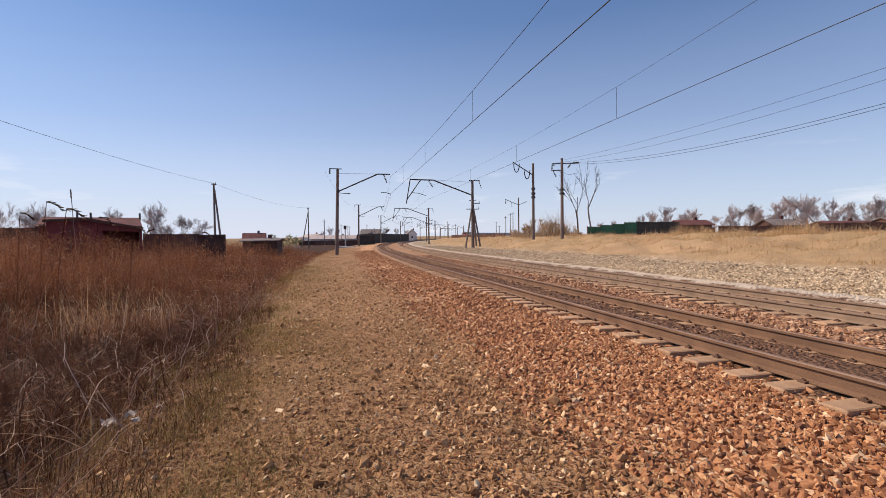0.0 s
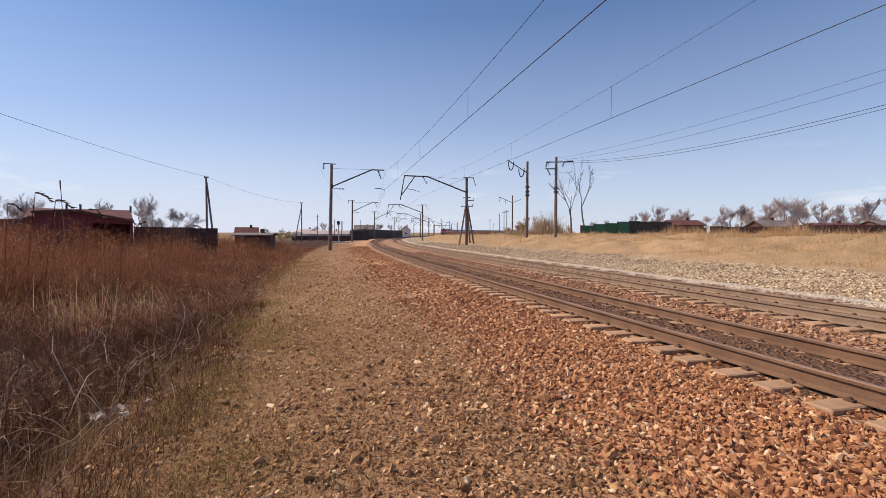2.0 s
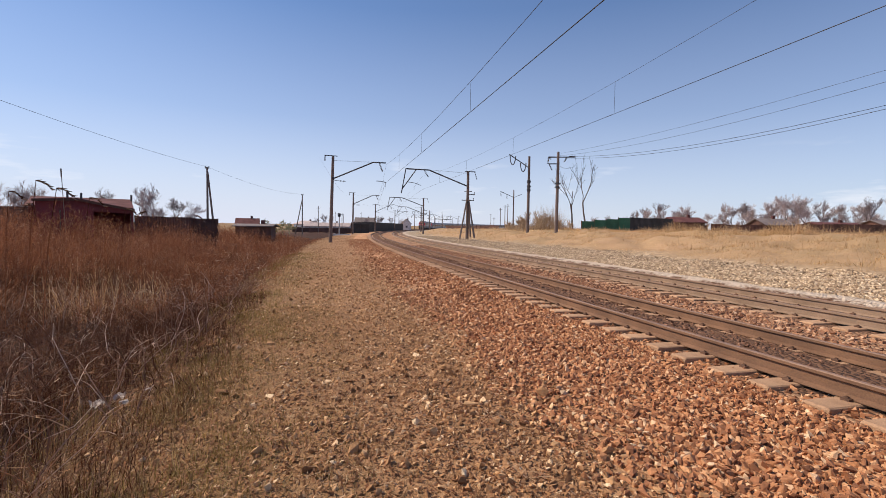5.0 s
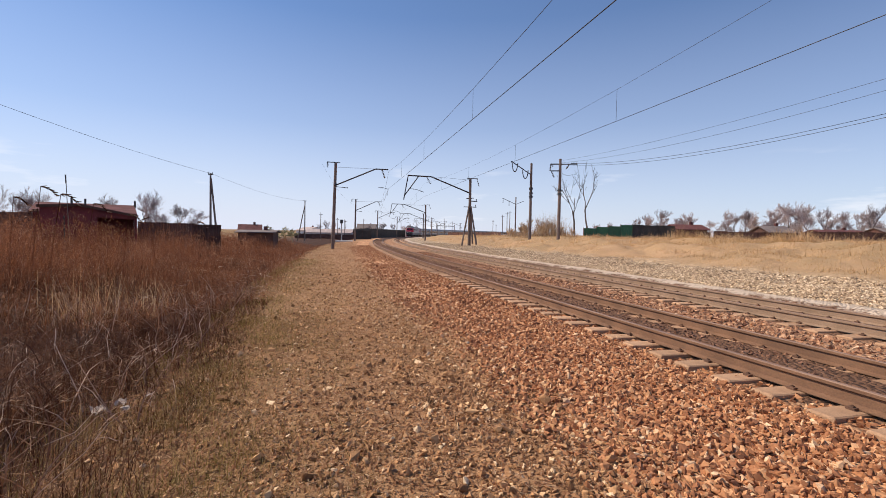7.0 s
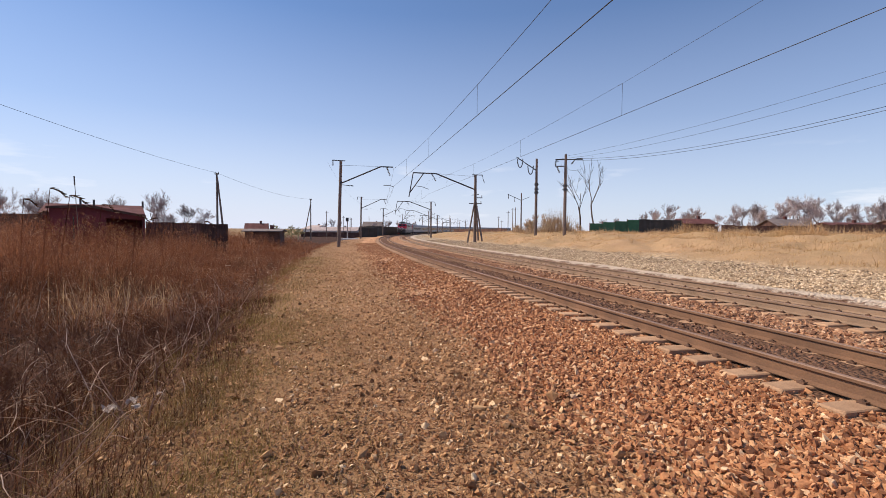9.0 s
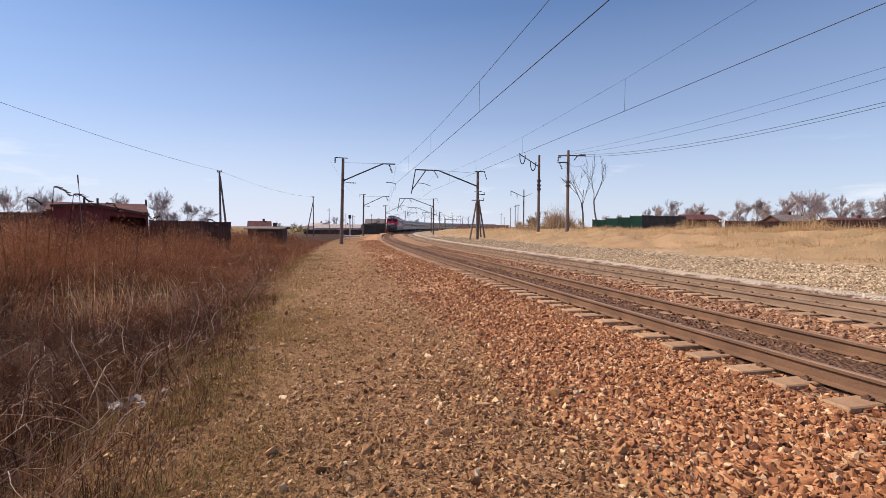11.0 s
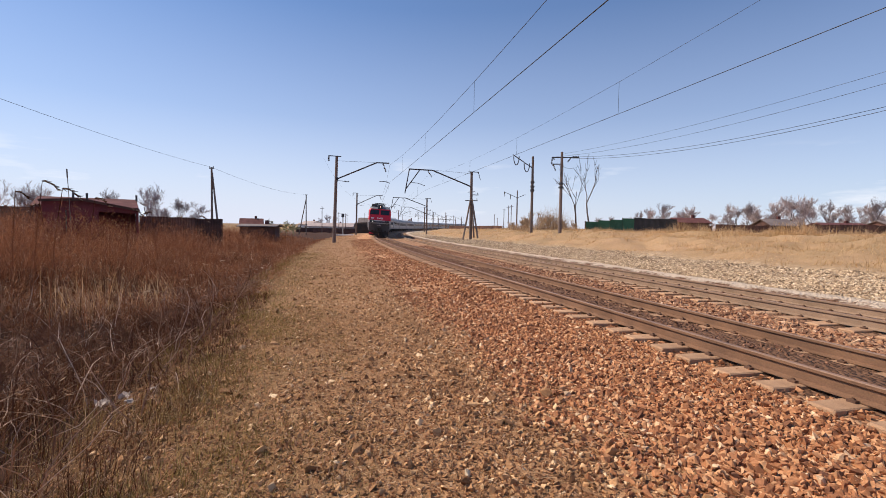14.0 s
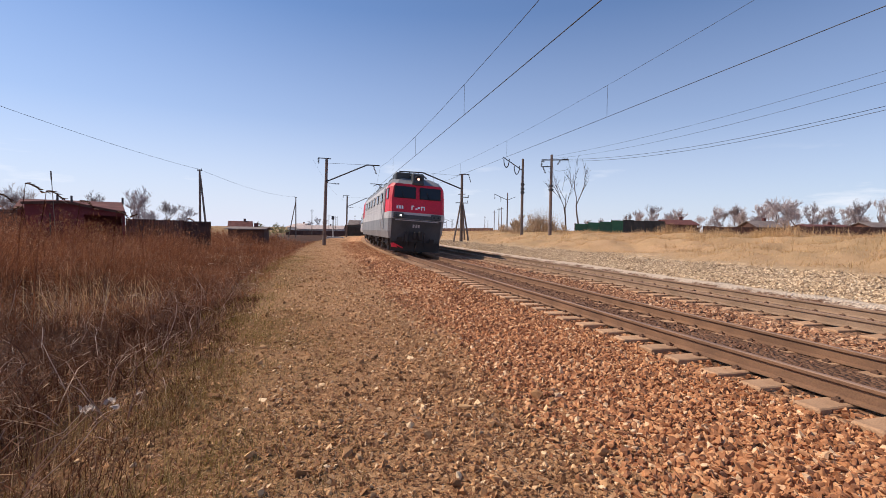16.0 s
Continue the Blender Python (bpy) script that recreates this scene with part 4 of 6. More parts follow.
M_DUSTY = stones_mat("brown dusty crushed stone", [(0.0, (0.14, 0.066, 0.038)), (0.5, (0.36, 0.17, 0.088)), (0.9, (0.55, 0.30, 0.165)), (1.0, (0.72, 0.50, 0.33))])
loose_stones("ballast_stones", "red-brown crushed stone ballast on the track shoulder", M_STONE, 31,
             [(460.5, 463.0, -7, 0, 350), (460.5, 463.0, 0, 8, 1050), (460.5, 463.0, 8, 12, 420), (460.1, 460.5, 0, 14, 200)], (0.036, 0.07), False, 0.1, shoulder)
loose_stones("ballast_stones", "loose orange-brown ballast further along the shoulder", M_STONE, 36,
             [(460.5, 463.2, 7, 12, 110), (460.5, 463.2, 12, 24, 190), (460.5, 463.1, 24, 60, 80)], (0.04, 0.08), False, 0.14, shoulder)
loose_stones("ballast_stones", "brown dusty ballast between the tracks", M_DUSTY, 32,
             [(456.5, 457.8, 2, 40, 230)],
             (0.045, 0.085), False, 0.0, off_sleepers)
# brown bed stones, darker still so the rail's shadow is in their colour
M_DARKBED = stones_mat("dark brown ballast with painted shade", [(0.0, (0.11, 0.05, 0.03)), (0.6, (0.25, 0.12, 0.068)), (1.0, (0.38, 0.20, 0.115))])
loose_stones("ballast_stones", "dark brown ballast with painted shade between the rails", M_DARKBED, 35,
             [(457.85, 458.3, 4, 40, 120), (458.5, 459.88, 4, 40, 90), (453.7, 456.5, 6, 40, 80)], (0.04, 0.075), False, -0.02, off_sleepers)
loose_stones("gravel_stones", "pale grey gravel heaped beside the second track", M_GRAVEL, 33,
             [(448.3, 452.3, 5, 30, 400), (448.6, 452.3, 30, 75, 110)], (0.038, 0.078), True, 0.1,
             lambda x, y, r, s, rng: r > 448.9 + 0.6 * wav(x, y, 0.8, 8) + rng.uniform(-0.8, 0.8, len(r)))
loose_stones("path_stones", "small dusty stones strewn on the trodden path", M_PEBBLE, 34,
             [(462.2, 466.4, -7, 0, 130), (462.2, 463.8, 0, 6, 420), (462.2, 463.8, 6, 11, 250), (462.2, 463.8, 11, 18, 110), (463.6, 465.2, 0, 6, 200), (463.6, 465.2, 6, 13, 110), (465.0, 466.6, 0, 10, 80), (462.2, 466.4, 13, 36, 70), (462.2, 466.6, 36, 80, 34), (462.4, 466, 0, 8, 14)], (0.016, 0.05), False, 0.12)
loose_stones("path_stones", "larger brown stones lying scattered over the path", M_PEBBLE, 37,
             [(462.4, 464.6, 0, 9, 16), (464.6, 466.4, 0, 9, 5), (462.4, 465.8, 9, 22, 6)], (0.04, 0.08), False, 0.14)

# the nearest ballast, stone by stone
ROCKS = []
for k in range(8):
    bv, bf = rock(400 + k, False)
    ROCKS.append(raw("ballast_stone", bv, bf, M_STONE))
rng = np.random.RandomState(77)
px, py, pr, ps = strip(rng, 300, 461.6, 462.2, 2.35, 2.95)
pz = ground_z(px, py)
for i in range(300):
    ob = new("ballast_stone", ROCKS[i % 8])
    ob.parent = ground
    k = rng.uniform(0.05, 0.09)
    ob.matrix_basis = Matrix.Translation((px[i], py[i], pz[i] + 0.12 * k)) @ pose(0, 0, 0, rng.uniform(-60, 60), rng.uniform(-60, 60), rng.uniform(0, 360)) @ Matrix.Scale(k, 4)
for x, y, k, sd in ((0.37, 4.35, 0.11, 1), (0.62, 3.98, 0.10, 2), (-2.25, 4.75, 0.12, 3), (-1.38, 3.45, 0.09, 4), (-0.34, 3.35, 0.10, 5), (0.72, 2.78, 0.10, 6),
                    (1.13, 4.6, 0.12, 7), (-0.2, 3.3, 0.08, 8), (-1.1, 2.95, 0.07, 9), (-2.1, 4.65, 0.09, 10), (-0.9, 5.6, 0.08, 11), (0.2, 3.05, 0.07, 12)):
    bv, bf = rock(600 + sd, False)
    ob = tagged(new("stone", raw("stone", bv, bf, M_PEBBLE)), "angular tan stone lying loose on the path", "stone", "loose stones on the path")
    ob.matrix_basis = Matrix.Translation((x, y, gz(x, y) + 0.25 * k)) @ pose(0, 0, 0, 10 * sd, 7 * sd, 47 * sd) @ Matrix.Diagonal((k * 0.85, k, k * 0.8, 1))


# ---- dry plants ----
def plant_mat(name, stops, patch, rough=0.85):
    """Dry stems: each takes a colour from the ramp, shifted in wide patches."""
    m, n, l, b = nodes_of(name)
    g = n.new("ShaderNodeNewGeometry")
    t = n.new("ShaderNodeTexNoise")
    t.inputs["Scale"].default_value, t.inputs["Detail"].default_value = 0.35, 3
    l.new(g.outputs["Position"], t.inputs["Vector"])
    rp = ramp(n, stops)
    l.new(g.outputs["Random Per Island"], rp.inputs[0])
    pr = ramp(n, [(0.38, (1, 1, 1)), (0.62, patch)])
    l.new(t.outputs[0], pr.inputs[0])
    mx = n.new("ShaderNodeMix")
    mx.data_type, mx.blend_type = "RGBA", "MULTIPLY"
    mx.inputs["Factor"].default_value = 1.0
    l.new(rp.outputs[0], mx.inputs["A"]), l.new(pr.outputs[0], mx.inputs["B"])
    l.new(mx.outputs["Result"], b.inputs["Base Color"])
    b.inputs["Roughness"].default_value = rough
    b.inputs["Specular IOR Level"].default_value = 0.25
    tr, ms = n.new("ShaderNodeBsdfTranslucent"), n.new("ShaderNodeMixShader")
    ms.inputs[0].default_value = 0.48
    l.new(mx.outputs["Result"], tr.inputs["Color"])
    l.new(b.outputs[0], ms.inputs[1]), l.new(tr.outputs[0], ms.inputs[2])
    l.new(ms.outputs[0], n["Material Output"].inputs["Surface"])
    return m


M_REED = plant_mat("dry russet reed", [(0.0, (0.12, 0.046, 0.024)), (0.4, (0.32, 0.130, 0.062)), (0.88, (0.47, 0.225, 0.122)), (1.0, (0.62, 0.42, 0.28))], (0.62, 0.50, 0.46))
# bramble is dark brown anyway; shade among the reeds is added to its colour
M_BRAMBLE = plant_mat("dead grey-red bramble, shade in the colour", [(0.0, (0.036, 0.013, 0.007)), (0.6, (0.11, 0.043, 0.021)), (0.9, (0.29, 0.14, 0.078)), (1.0, (0.62, 0.45, 0.31))], (0.7, 0.62, 0.62))
M_DEADTWIG = plant_mat("pale dead twigs", [(0.0, (0.10, 0.045, 0.028)), (0.5, (0.28, 0.15, 0.10)), (0.8, (0.58, 0.42, 0.32)), (1.0, (0.80, 0.66, 0.54))], (0.8, 0.75, 0.75))
M_STRAW = plant_mat("bleached straw grass", [(0.0, (0.46, 0.285, 0.14)), (0.5, (0.66, 0.435, 0.235)), (1.0, (0.84, 0.63, 0.39))], (0.9, 0.88, 0.8))
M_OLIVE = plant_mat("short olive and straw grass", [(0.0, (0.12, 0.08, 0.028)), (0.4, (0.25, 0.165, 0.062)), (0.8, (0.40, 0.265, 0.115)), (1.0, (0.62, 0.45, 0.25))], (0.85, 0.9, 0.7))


def blades(x, y, z, h, w, rng, lean=0.35, segs=2):
    """Curved tapering blades; returns corner points and four-sided faces."""
    n = len(x)
    a = rng.normal(0, 1.5, n) + 3.0 * wav(x, y, 1.7, 17)
    d = np.stack([np.cos(a), np.sin(a)], -1)
    side = rng.uniform(0, 6.283, n)
    wd = np.stack([np.cos(side), np.sin(side)], -1)
    bend = h * np.abs(rng.normal(0, lean, n))
    rows = []
    for k in range(segs + 1):
        u = k / segs
        ww = (w * (1 - 0.85 * u) * 0.5)[:, None] * wd
        p = np.stack([x, y], -1) + d * (bend * u ** 1.7)[:, None]
        hz = (z - 0.02 + h * u * np.sqrt(np.clip(1 - (bend / np.maximum(h, 1e-3) * u) ** 2 * 0.5, 0.2, 1)))[:, None]
        rows += [np.concatenate([p - ww, hz], 1), np.concatenate([p + ww, hz], 1)]
    v = np.stack(rows, 1)
    f = np.array([(2 * k, 2 * k + 1, 2 * k + 3, 2 * k + 2) for k in range(segs)])
    return v, f


def field(name, label, material, seed, spans, height, width, lean=0.35, segs=2, clump=0.5, keep=None):
    """Blades over strips (r0, r1, s0, s1, per square metre, width factor); height is a function of x, y, r, s."""
    rng = np.random.RandomState(seed)
    vs, fs, off = [], [], 0
    for r0, r1, s0, s1, dens, wf in spans:
        n = int((r1 - r0) * (s1 - s0) * dens)
        x, y, r, s = strip(rng, n, r0, r1, s0, s1)
        dens_here = 0.45 + 0.75 * wav(x, y, 2.6, seed + 1)
        ok = rng.uniform(0, 1, n) > clump * (1 - np.clip(dens_here, 0, 1))
        if keep is not None:
            ok &= keep(x, y, r, s, rng)
        x, y, r, s = x[ok], y[ok], r[ok], s[ok]
        h = height(x, y, r, s) * rng.uniform(0.5, 1.1, len(x))
        v, f = blades(x, y, ground_z(x, y), h, width * wf * rng.uniform(0.6, 1.4, len(x)), rng, lean, segs)
        k = v.shape[1]
        vs.append(v.reshape(-1, 3))
        fs.append((f[None] + (np.arange(len(x)) * k)[:, None, None] + off).reshape(-1, 4))
        off += len(x) * k
    return tagged(new(name, raw(name, np.concatenate(vs), np.concatenate(fs), material)), label, name.replace("_", " "), kind="stuff")


def pits(r, s):
    """Low, thinned spots baring the shade-coloured ditch ground: 1 in the middle of one, 0 outside."""
    v = np.zeros_like(r)
    for r0, s0, wr, ws in ((470.0, 5.0, 2.0, 2.3), (470.2, 16.4, 1.9, 2.6), (468.2, 12.5, 1.0, 1.3), (469.8, 10.2, 1.6, 1.8), (472.6, 4.6, 1.6, 2.2)):
        v = np.maximum(v, np.clip(1.4 * (1 - ((r - r0) / wr) ** 2 - ((s - s0) / ws) ** 2), 0, 1))
    return v


def off_pits(x, y, r, s, rng):
    return rng.uniform(0, 1, len(r)) > 0.9 * pits(r, s)


def reed_h(x, y, r, s):
    deep = 1 - 0.75 * pits(r, s)
    r = r - np.interp(s, [11, 20], [3.4, 0.0])      # the tall reeds stand further off where the ditch is widest
    h = np.interp(r, [466.0, 468.0, 470.0, 471.5, 473.0, 475.0, 480.0], [0.12, 0.22, 0.42, 0.9, 1.6, 2.1, 2.25])
    h = h * np.interp(s, [3, 6, 10, 22, 45, 70], [0.2, 0.45, 0.95, 1.08, 0.85, 0.65])
    hollow = np.clip(wav(x, y, 0.55, 54) - 0.15, 0, 1)      # trampled hollows between the stands
    return h * deep * np.clip(1 + 0.22 * wav(x, y, 1.1, 52) + 0.28 * wav(x, y, 3.0, 53) - 0.75 * hollow, 0.2, 1.35)


field("dry_reeds", "tall dry russet reeds and weeds in the ditch", M_REED, 51,
      [(471.2, 478, 7, 12, 330, 0.8), (471.2, 478, -4, 7, 90, 0.8), (467.0, 471.2, 1, 12, 40, 0.9), (469.5, 486, 12, 34, 260, 1.2), (466.8, 469.5, 12, 34, 120, 1.3), (466.6, 500, 34, 80, 44, 3.0), (476, 492, -6, 12, 150, 1.4)], reed_h, 0.007, 1.0, 3, 0.97)


def plumes(seed, spans):
    """Fine drooping side leaves and seed plumes that make the reed tops fuzzy."""
    rng = np.random.RandomState(seed)
    vs = []
    for r0, r1, s0, s1, dens, wf in spans:
        n = int((r1 - r0) * (s1 - s0) * dens)
        x, y, r, s = strip(rng, n, r0, r1, s0, s1)
        h = reed_h(x, y, r, s)
        ok = (h > 0.3) & (rng.uniform(0, 1, n) < 0.5 + 0.5 * wav(x, y, 2.2, seed))
        x, y, h = x[ok], y[ok], h[ok]
        n = len(x)
        z = ground_z(x, y) + h * (1 - 0.75 * rng.uniform(0, 1, n) ** 1.6)
        a, b, ln = rng.uniform(0, 6.283, n), rng.normal(0.35, 0.6, n), rng.uniform(0.07, 0.26, n) * wf ** 0.5
        d = np.stack([np.cos(a) * np.cos(b), np.sin(a) * np.cos(b), np.sin(b)], -1) * ln[:, None]
        side = np.stack([-np.sin(a), np.cos(a), np.full(n, 0.4)], -1) * (0.0035 * wf * rng.uniform(0.5, 1.4, n))[:, None]
        c = np.stack([x, y, z], -1)
        mid, tip = c + d * 0.55, c + d - np.array([0, 0, 1.0]) * (ln * rng.uniform(0.1, 0.6, n))[:, None]
        vs.append(np.stack([c - side, c + side, mid - side, mid + side, tip - side * 0.3, tip + side * 0.3], 1).reshape(-1, 3))
    v = np.concatenate(vs)
    f = (np.array([(0, 1, 3, 2), (2, 3, 5, 4)])[None] + (np.arange(len(v) // 6) * 6)[:, None, None]).reshape(-1, 4)
    return tagged(new("reed_plumes", raw("reed_plumes", v, f, M_REED)), "fuzzy russet seed plumes and curled reed leaves", "reed plumes", kind="stuff")


plumes(55, [(470.5, 480, -4, 12, 520, 1.0), (468.5, 486, 12, 34, 300, 1.5), (467, 500, 34, 80, 50, 3.0)])
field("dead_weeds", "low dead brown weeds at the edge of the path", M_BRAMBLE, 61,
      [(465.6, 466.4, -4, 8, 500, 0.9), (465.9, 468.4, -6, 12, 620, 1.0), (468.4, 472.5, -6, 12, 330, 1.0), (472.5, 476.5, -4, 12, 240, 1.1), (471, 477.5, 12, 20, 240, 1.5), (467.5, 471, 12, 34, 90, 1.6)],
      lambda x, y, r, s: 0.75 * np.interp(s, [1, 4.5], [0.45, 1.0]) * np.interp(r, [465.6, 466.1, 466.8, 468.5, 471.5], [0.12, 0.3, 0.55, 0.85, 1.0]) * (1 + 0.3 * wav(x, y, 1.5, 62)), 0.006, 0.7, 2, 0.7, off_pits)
field("dry_weeds", "low tangled russet weeds along the far edge of the path", M_REED, 63,
      [(466.0, 471, 11, 34, 210, 1.4), (466.0, 472, 34, 60, 60, 2.4)],
      lambda x, y, r, s: np.interp(r, [466.0, 467.0, 468.5, 471], [0.12, 0.4, 0.75, 0.9]) * np.clip(1 + 0.5 * wav(x, y, 1.2, 64), 0.3, 1.6), 0.007, 1.0, 2, 0.8, off_pits)
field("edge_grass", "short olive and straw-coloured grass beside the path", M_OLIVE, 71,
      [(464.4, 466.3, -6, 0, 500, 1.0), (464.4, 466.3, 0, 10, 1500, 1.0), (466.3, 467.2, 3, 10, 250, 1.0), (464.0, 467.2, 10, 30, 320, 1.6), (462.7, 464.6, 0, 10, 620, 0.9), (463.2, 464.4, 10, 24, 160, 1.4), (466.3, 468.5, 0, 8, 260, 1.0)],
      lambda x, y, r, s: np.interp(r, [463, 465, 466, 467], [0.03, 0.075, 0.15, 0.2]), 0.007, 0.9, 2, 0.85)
field("straw_tussocks", "thick tussocks of dry straw-coloured grass on the bank", M_STRAW, 85,
      [(432, 448.4, 2, 34, 60, 2.2), (430, 448.4, 34, 90, 20, 4.5)],
      lambda x, y, r, s: np.interp(r, [430, 438, 445, 448], [0.5, 0.5, 0.36, 0.2]) * np.clip(0.6 + 0.9 * wav(x, y, 1.4, 87), 0.1, 1.5), 0.008, 1.0, 2, 1.3,
      lambda x, y, r, s, rng: wav(x, y, 1.4, 87) + 0.5 * wav(x, y, 0.5, 88) > 0.25)
for u, w in ((0.545, 1.6), (0.59, 1.2), (0.775, 1.5), (0.80, 1.0), (0.655, 0.8)):
    d = 12.0
    while float(rs(np.array([u * d]), np.array([d]))[0][0]) > 438.5:
        d += 0.25
    rr, ss = (float(q[0]) for q in rs(np.array([u * d]), np.array([d])))
    field("tall_straw_clump", "clump of tall bleached straw on the crest of the bank", M_STRAW, 140 + int(u * 100),
          [(rr - 0.8, rr + 0.8, ss - w, ss + w, 120, 2.2)], lambda x, y, r, s: 0.75 + 0.25 * wav(x, y, 2.0, 89), 0.009, 0.5, 2, 0.7)
field("straw_grass", "bleached straw-coloured grass on the bank", M_STRAW, 81,
      [(430, 448.8, 2, 30, 130, 2.0), (430, 449, 30, 75, 45, 3.6), (425, 438, 2, 60, 25, 3.0), (436, 449.5, 75, 130, 16, 6.0)],
      lambda x, y, r, s: np.interp(r, [425, 438, 443, 449], [0.30, 0.26, 0.16, 0.09]) * (1 + 0.7 * wav(x, y, 0.7, 82)), 0.008, 1.5, 2, 0.7)


def lying(name, label, material, seed, spans, length, width):
    """Straws and twigs lying on the ground."""
    rng = np.random.RandomState(seed)
    vs = []
    for r0, r1, s0, s1, dens in spans:
        n = int((r1 - r0) * (s1 - s0) * dens)
        x, y, r, s = strip(rng, n, r0, r1, s0, s1)
        a, ln = rng.uniform(0, 6.283, n), rng.uniform(*length, n)
        dx, dy = np.cos(a) * ln / 2, np.sin(a) * ln / 2
        wx, wy = -np.sin(a) * width / 2, np.cos(a) * width / 2
        z0, z1 = ground_z(x - dx, y - dy) + 0.006, ground_z(x + dx, y + dy) + rng.uniform(0.004, 0.03, n)
        vs.append(np.stack([np.stack([x - dx - wx, y - dy - wy, z0], -1), np.stack([x - dx + wx, y - dy + wy, z0 + 0.002], -1),
                            np.stack([x + dx + wx, y + dy + wy, z1 + 0.002], -1), np.stack([x + dx - wx, y + dy - wy, z1], -1)], 1).reshape(-1, 3))
    v = np.concatenate(vs)
    return tagged(new(name, raw(name, v, np.arange(len(v)).reshape(-1, 4), material)), label, kind="stuff")


M_CHAFF = plant_mat("dull brown straw", [(0.0, (0.22, 0.125, 0.06)), (0.6, (0.44, 0.275, 0.15)), (1.0, (0.64, 0.46, 0.29))], (0.9, 0.85, 0.8))
lying("straw_litter", "bits of straw and twig lying on the path", M_CHAFF, 91, [(463.0, 467, 0, 9, 560), (462.4, 463.4, 0, 9, 110), (462.6, 467, 9, 25, 90)], (0.02, 0.11), 0.004)
M_FLAKE = plant_mat("brown leaf flakes and chippings", [(0.0, (0.15, 0.075, 0.038)), (0.5, (0.38, 0.20, 0.105)), (0.85, (0.56, 0.33, 0.18)), (1.0, (0.76, 0.55, 0.35))], (0.85, 0.8, 0.8))
lying("leaf_litter", "brown flakes of leaf and stone chippings on the path", M_FLAKE, 92, [(462.2, 466.8, -7, 0, 300), (462.2, 466.8, 0, 5, 750), (462.2, 466.8, 5, 10, 430), (462.2, 466.8, 10, 22, 210), (462.2, 467.2, 22, 70, 70)], (0.012, 0.045), 0.014)


def bramble_stems(seed, n):
    """Arching dead stems with side twigs, in the ditch."""
    rng = np.random.RandomState(seed)
    x, y, r, s = strip(rng, n, 466.4, 476.0, -3, 15)
    ok = rng.uniform(0, 1, n) > 0.75 * pits(r, s)
    x, y, n = x[ok], y[ok], int(ok.sum())
    z = ground_z(x, y)
    vs, fs, off = [], [], 0
    for i in range(n):
        stems = [(Vector((x[i], y[i], z[i])), Vector((rng.normal(0, 0.5), rng.normal(0, 0.5), 1.0)).normalized(), rng.uniform(0.5, 1.3), 0.008)]
        for _ in range(3):
            stems.append(None)
        first = None
        for st in stems:
            if st is None:
                p = first[rng.randint(1, len(first))]
                st = (p, Vector((rng.normal(0, 1), rng.normal(0, 1), rng.normal(0.3, 0.5))).normalized(), rng.uniform(0.15, 0.45), 0.004)
            p, d, ln, w = st
            pts = [p]
            for k in range(5):
                d = (d + Vector((rng.normal(0, 0.2), rng.normal(0, 0.2), -0.2))).normalized()
                pts.append(pts[-1] + d * ln / 5)
            if first is None:
                first = pts
            for k, q in enumerate(pts):
                ww = w * (1 - 0.7 * k / 5)
                for t in range(3):
                    a = t * 2.094
                    vs.append((q.x + ww * math.cos(a), q.y + ww * math.sin(a), q.z + ww * 0.6 * math.cos(a + 1)))
            for k in range(5):
                for t in range(3):
                    fs.append((off + k * 3 + t, off + k * 3 + (t + 1) % 3, off + (k + 1) * 3 + (t + 1) % 3, off + (k + 1) * 3 + t))
            off += 18
    return tagged(new("bramble_thicket", raw("bramble_thicket", vs, fs, M_DEADTWIG)), "dead arching bramble stems with pale broken twigs", "bramble thicket", kind="stuff")


bramble_stems(101, 3000)


def broken_stalks(seed, n, r0, r1, s0, s1, length, width, high, material):
    """Snapped dry stalks and curled leaf bits caught at all angles among the weeds."""
    rng = np.random.RandomState(seed)
    x, y, r, s = strip(rng, n, r0, r1, s0, s1)
    ok = (rng.uniform(0, 1, n) < 0.45 + 0.6 * wav(x, y, 1.3, seed)) & off_pits(x, y, r, s, rng)
    x, y, r = x[ok], y[ok], r[ok]
    n = len(x)
    z = ground_z(x, y) + rng.uniform(0.03, 1, n) * high * np.interp(r, [466, 468, 471, 473], [0.25, 0.7, 1.0, 1.0])
    a, b, ln = rng.uniform(0, 6.283, n), rng.normal(0.2, 0.8, n), rng.uniform(*length, n)
    d = np.stack([np.cos(a) * np.cos(b), np.sin(a) * np.cos(b), np.sin(b)], -1) * ln[:, None]
    sag = np.stack([-np.sin(a) * 0.18, np.cos(a) * 0.18, rng.uniform(-0.2, 0.2, n)], -1) * ln[:, None]
    c = np.stack([x, y, z], -1)
    w = np.stack([np.sin(a) * 0.5, -np.cos(a) * 0.5, np.full(n, 0.7)], -1) * (width * rng.uniform(0.5, 1.4, n))[:, None]
    p = [c - d / 2, c + sag, c + d / 2]
    v = np.stack([p[0] - w, p[0] + w, p[1] - w, p[1] + w, p[2] - w * 0.4, p[2] + w * 0.4], 1).reshape(-1, 3)
    f = (np.array([(0, 1, 3, 2), (2, 3, 5, 4)])[None] + (np.arange(n) * 6)[:, None, None]).reshape(-1, 4)
    return tagged(new("broken_stalks", raw("broken_stalks", v, f, material)), "snapped pale stalks and curled leaves tangled in the ditch", "dry stalks", kind="stuff")


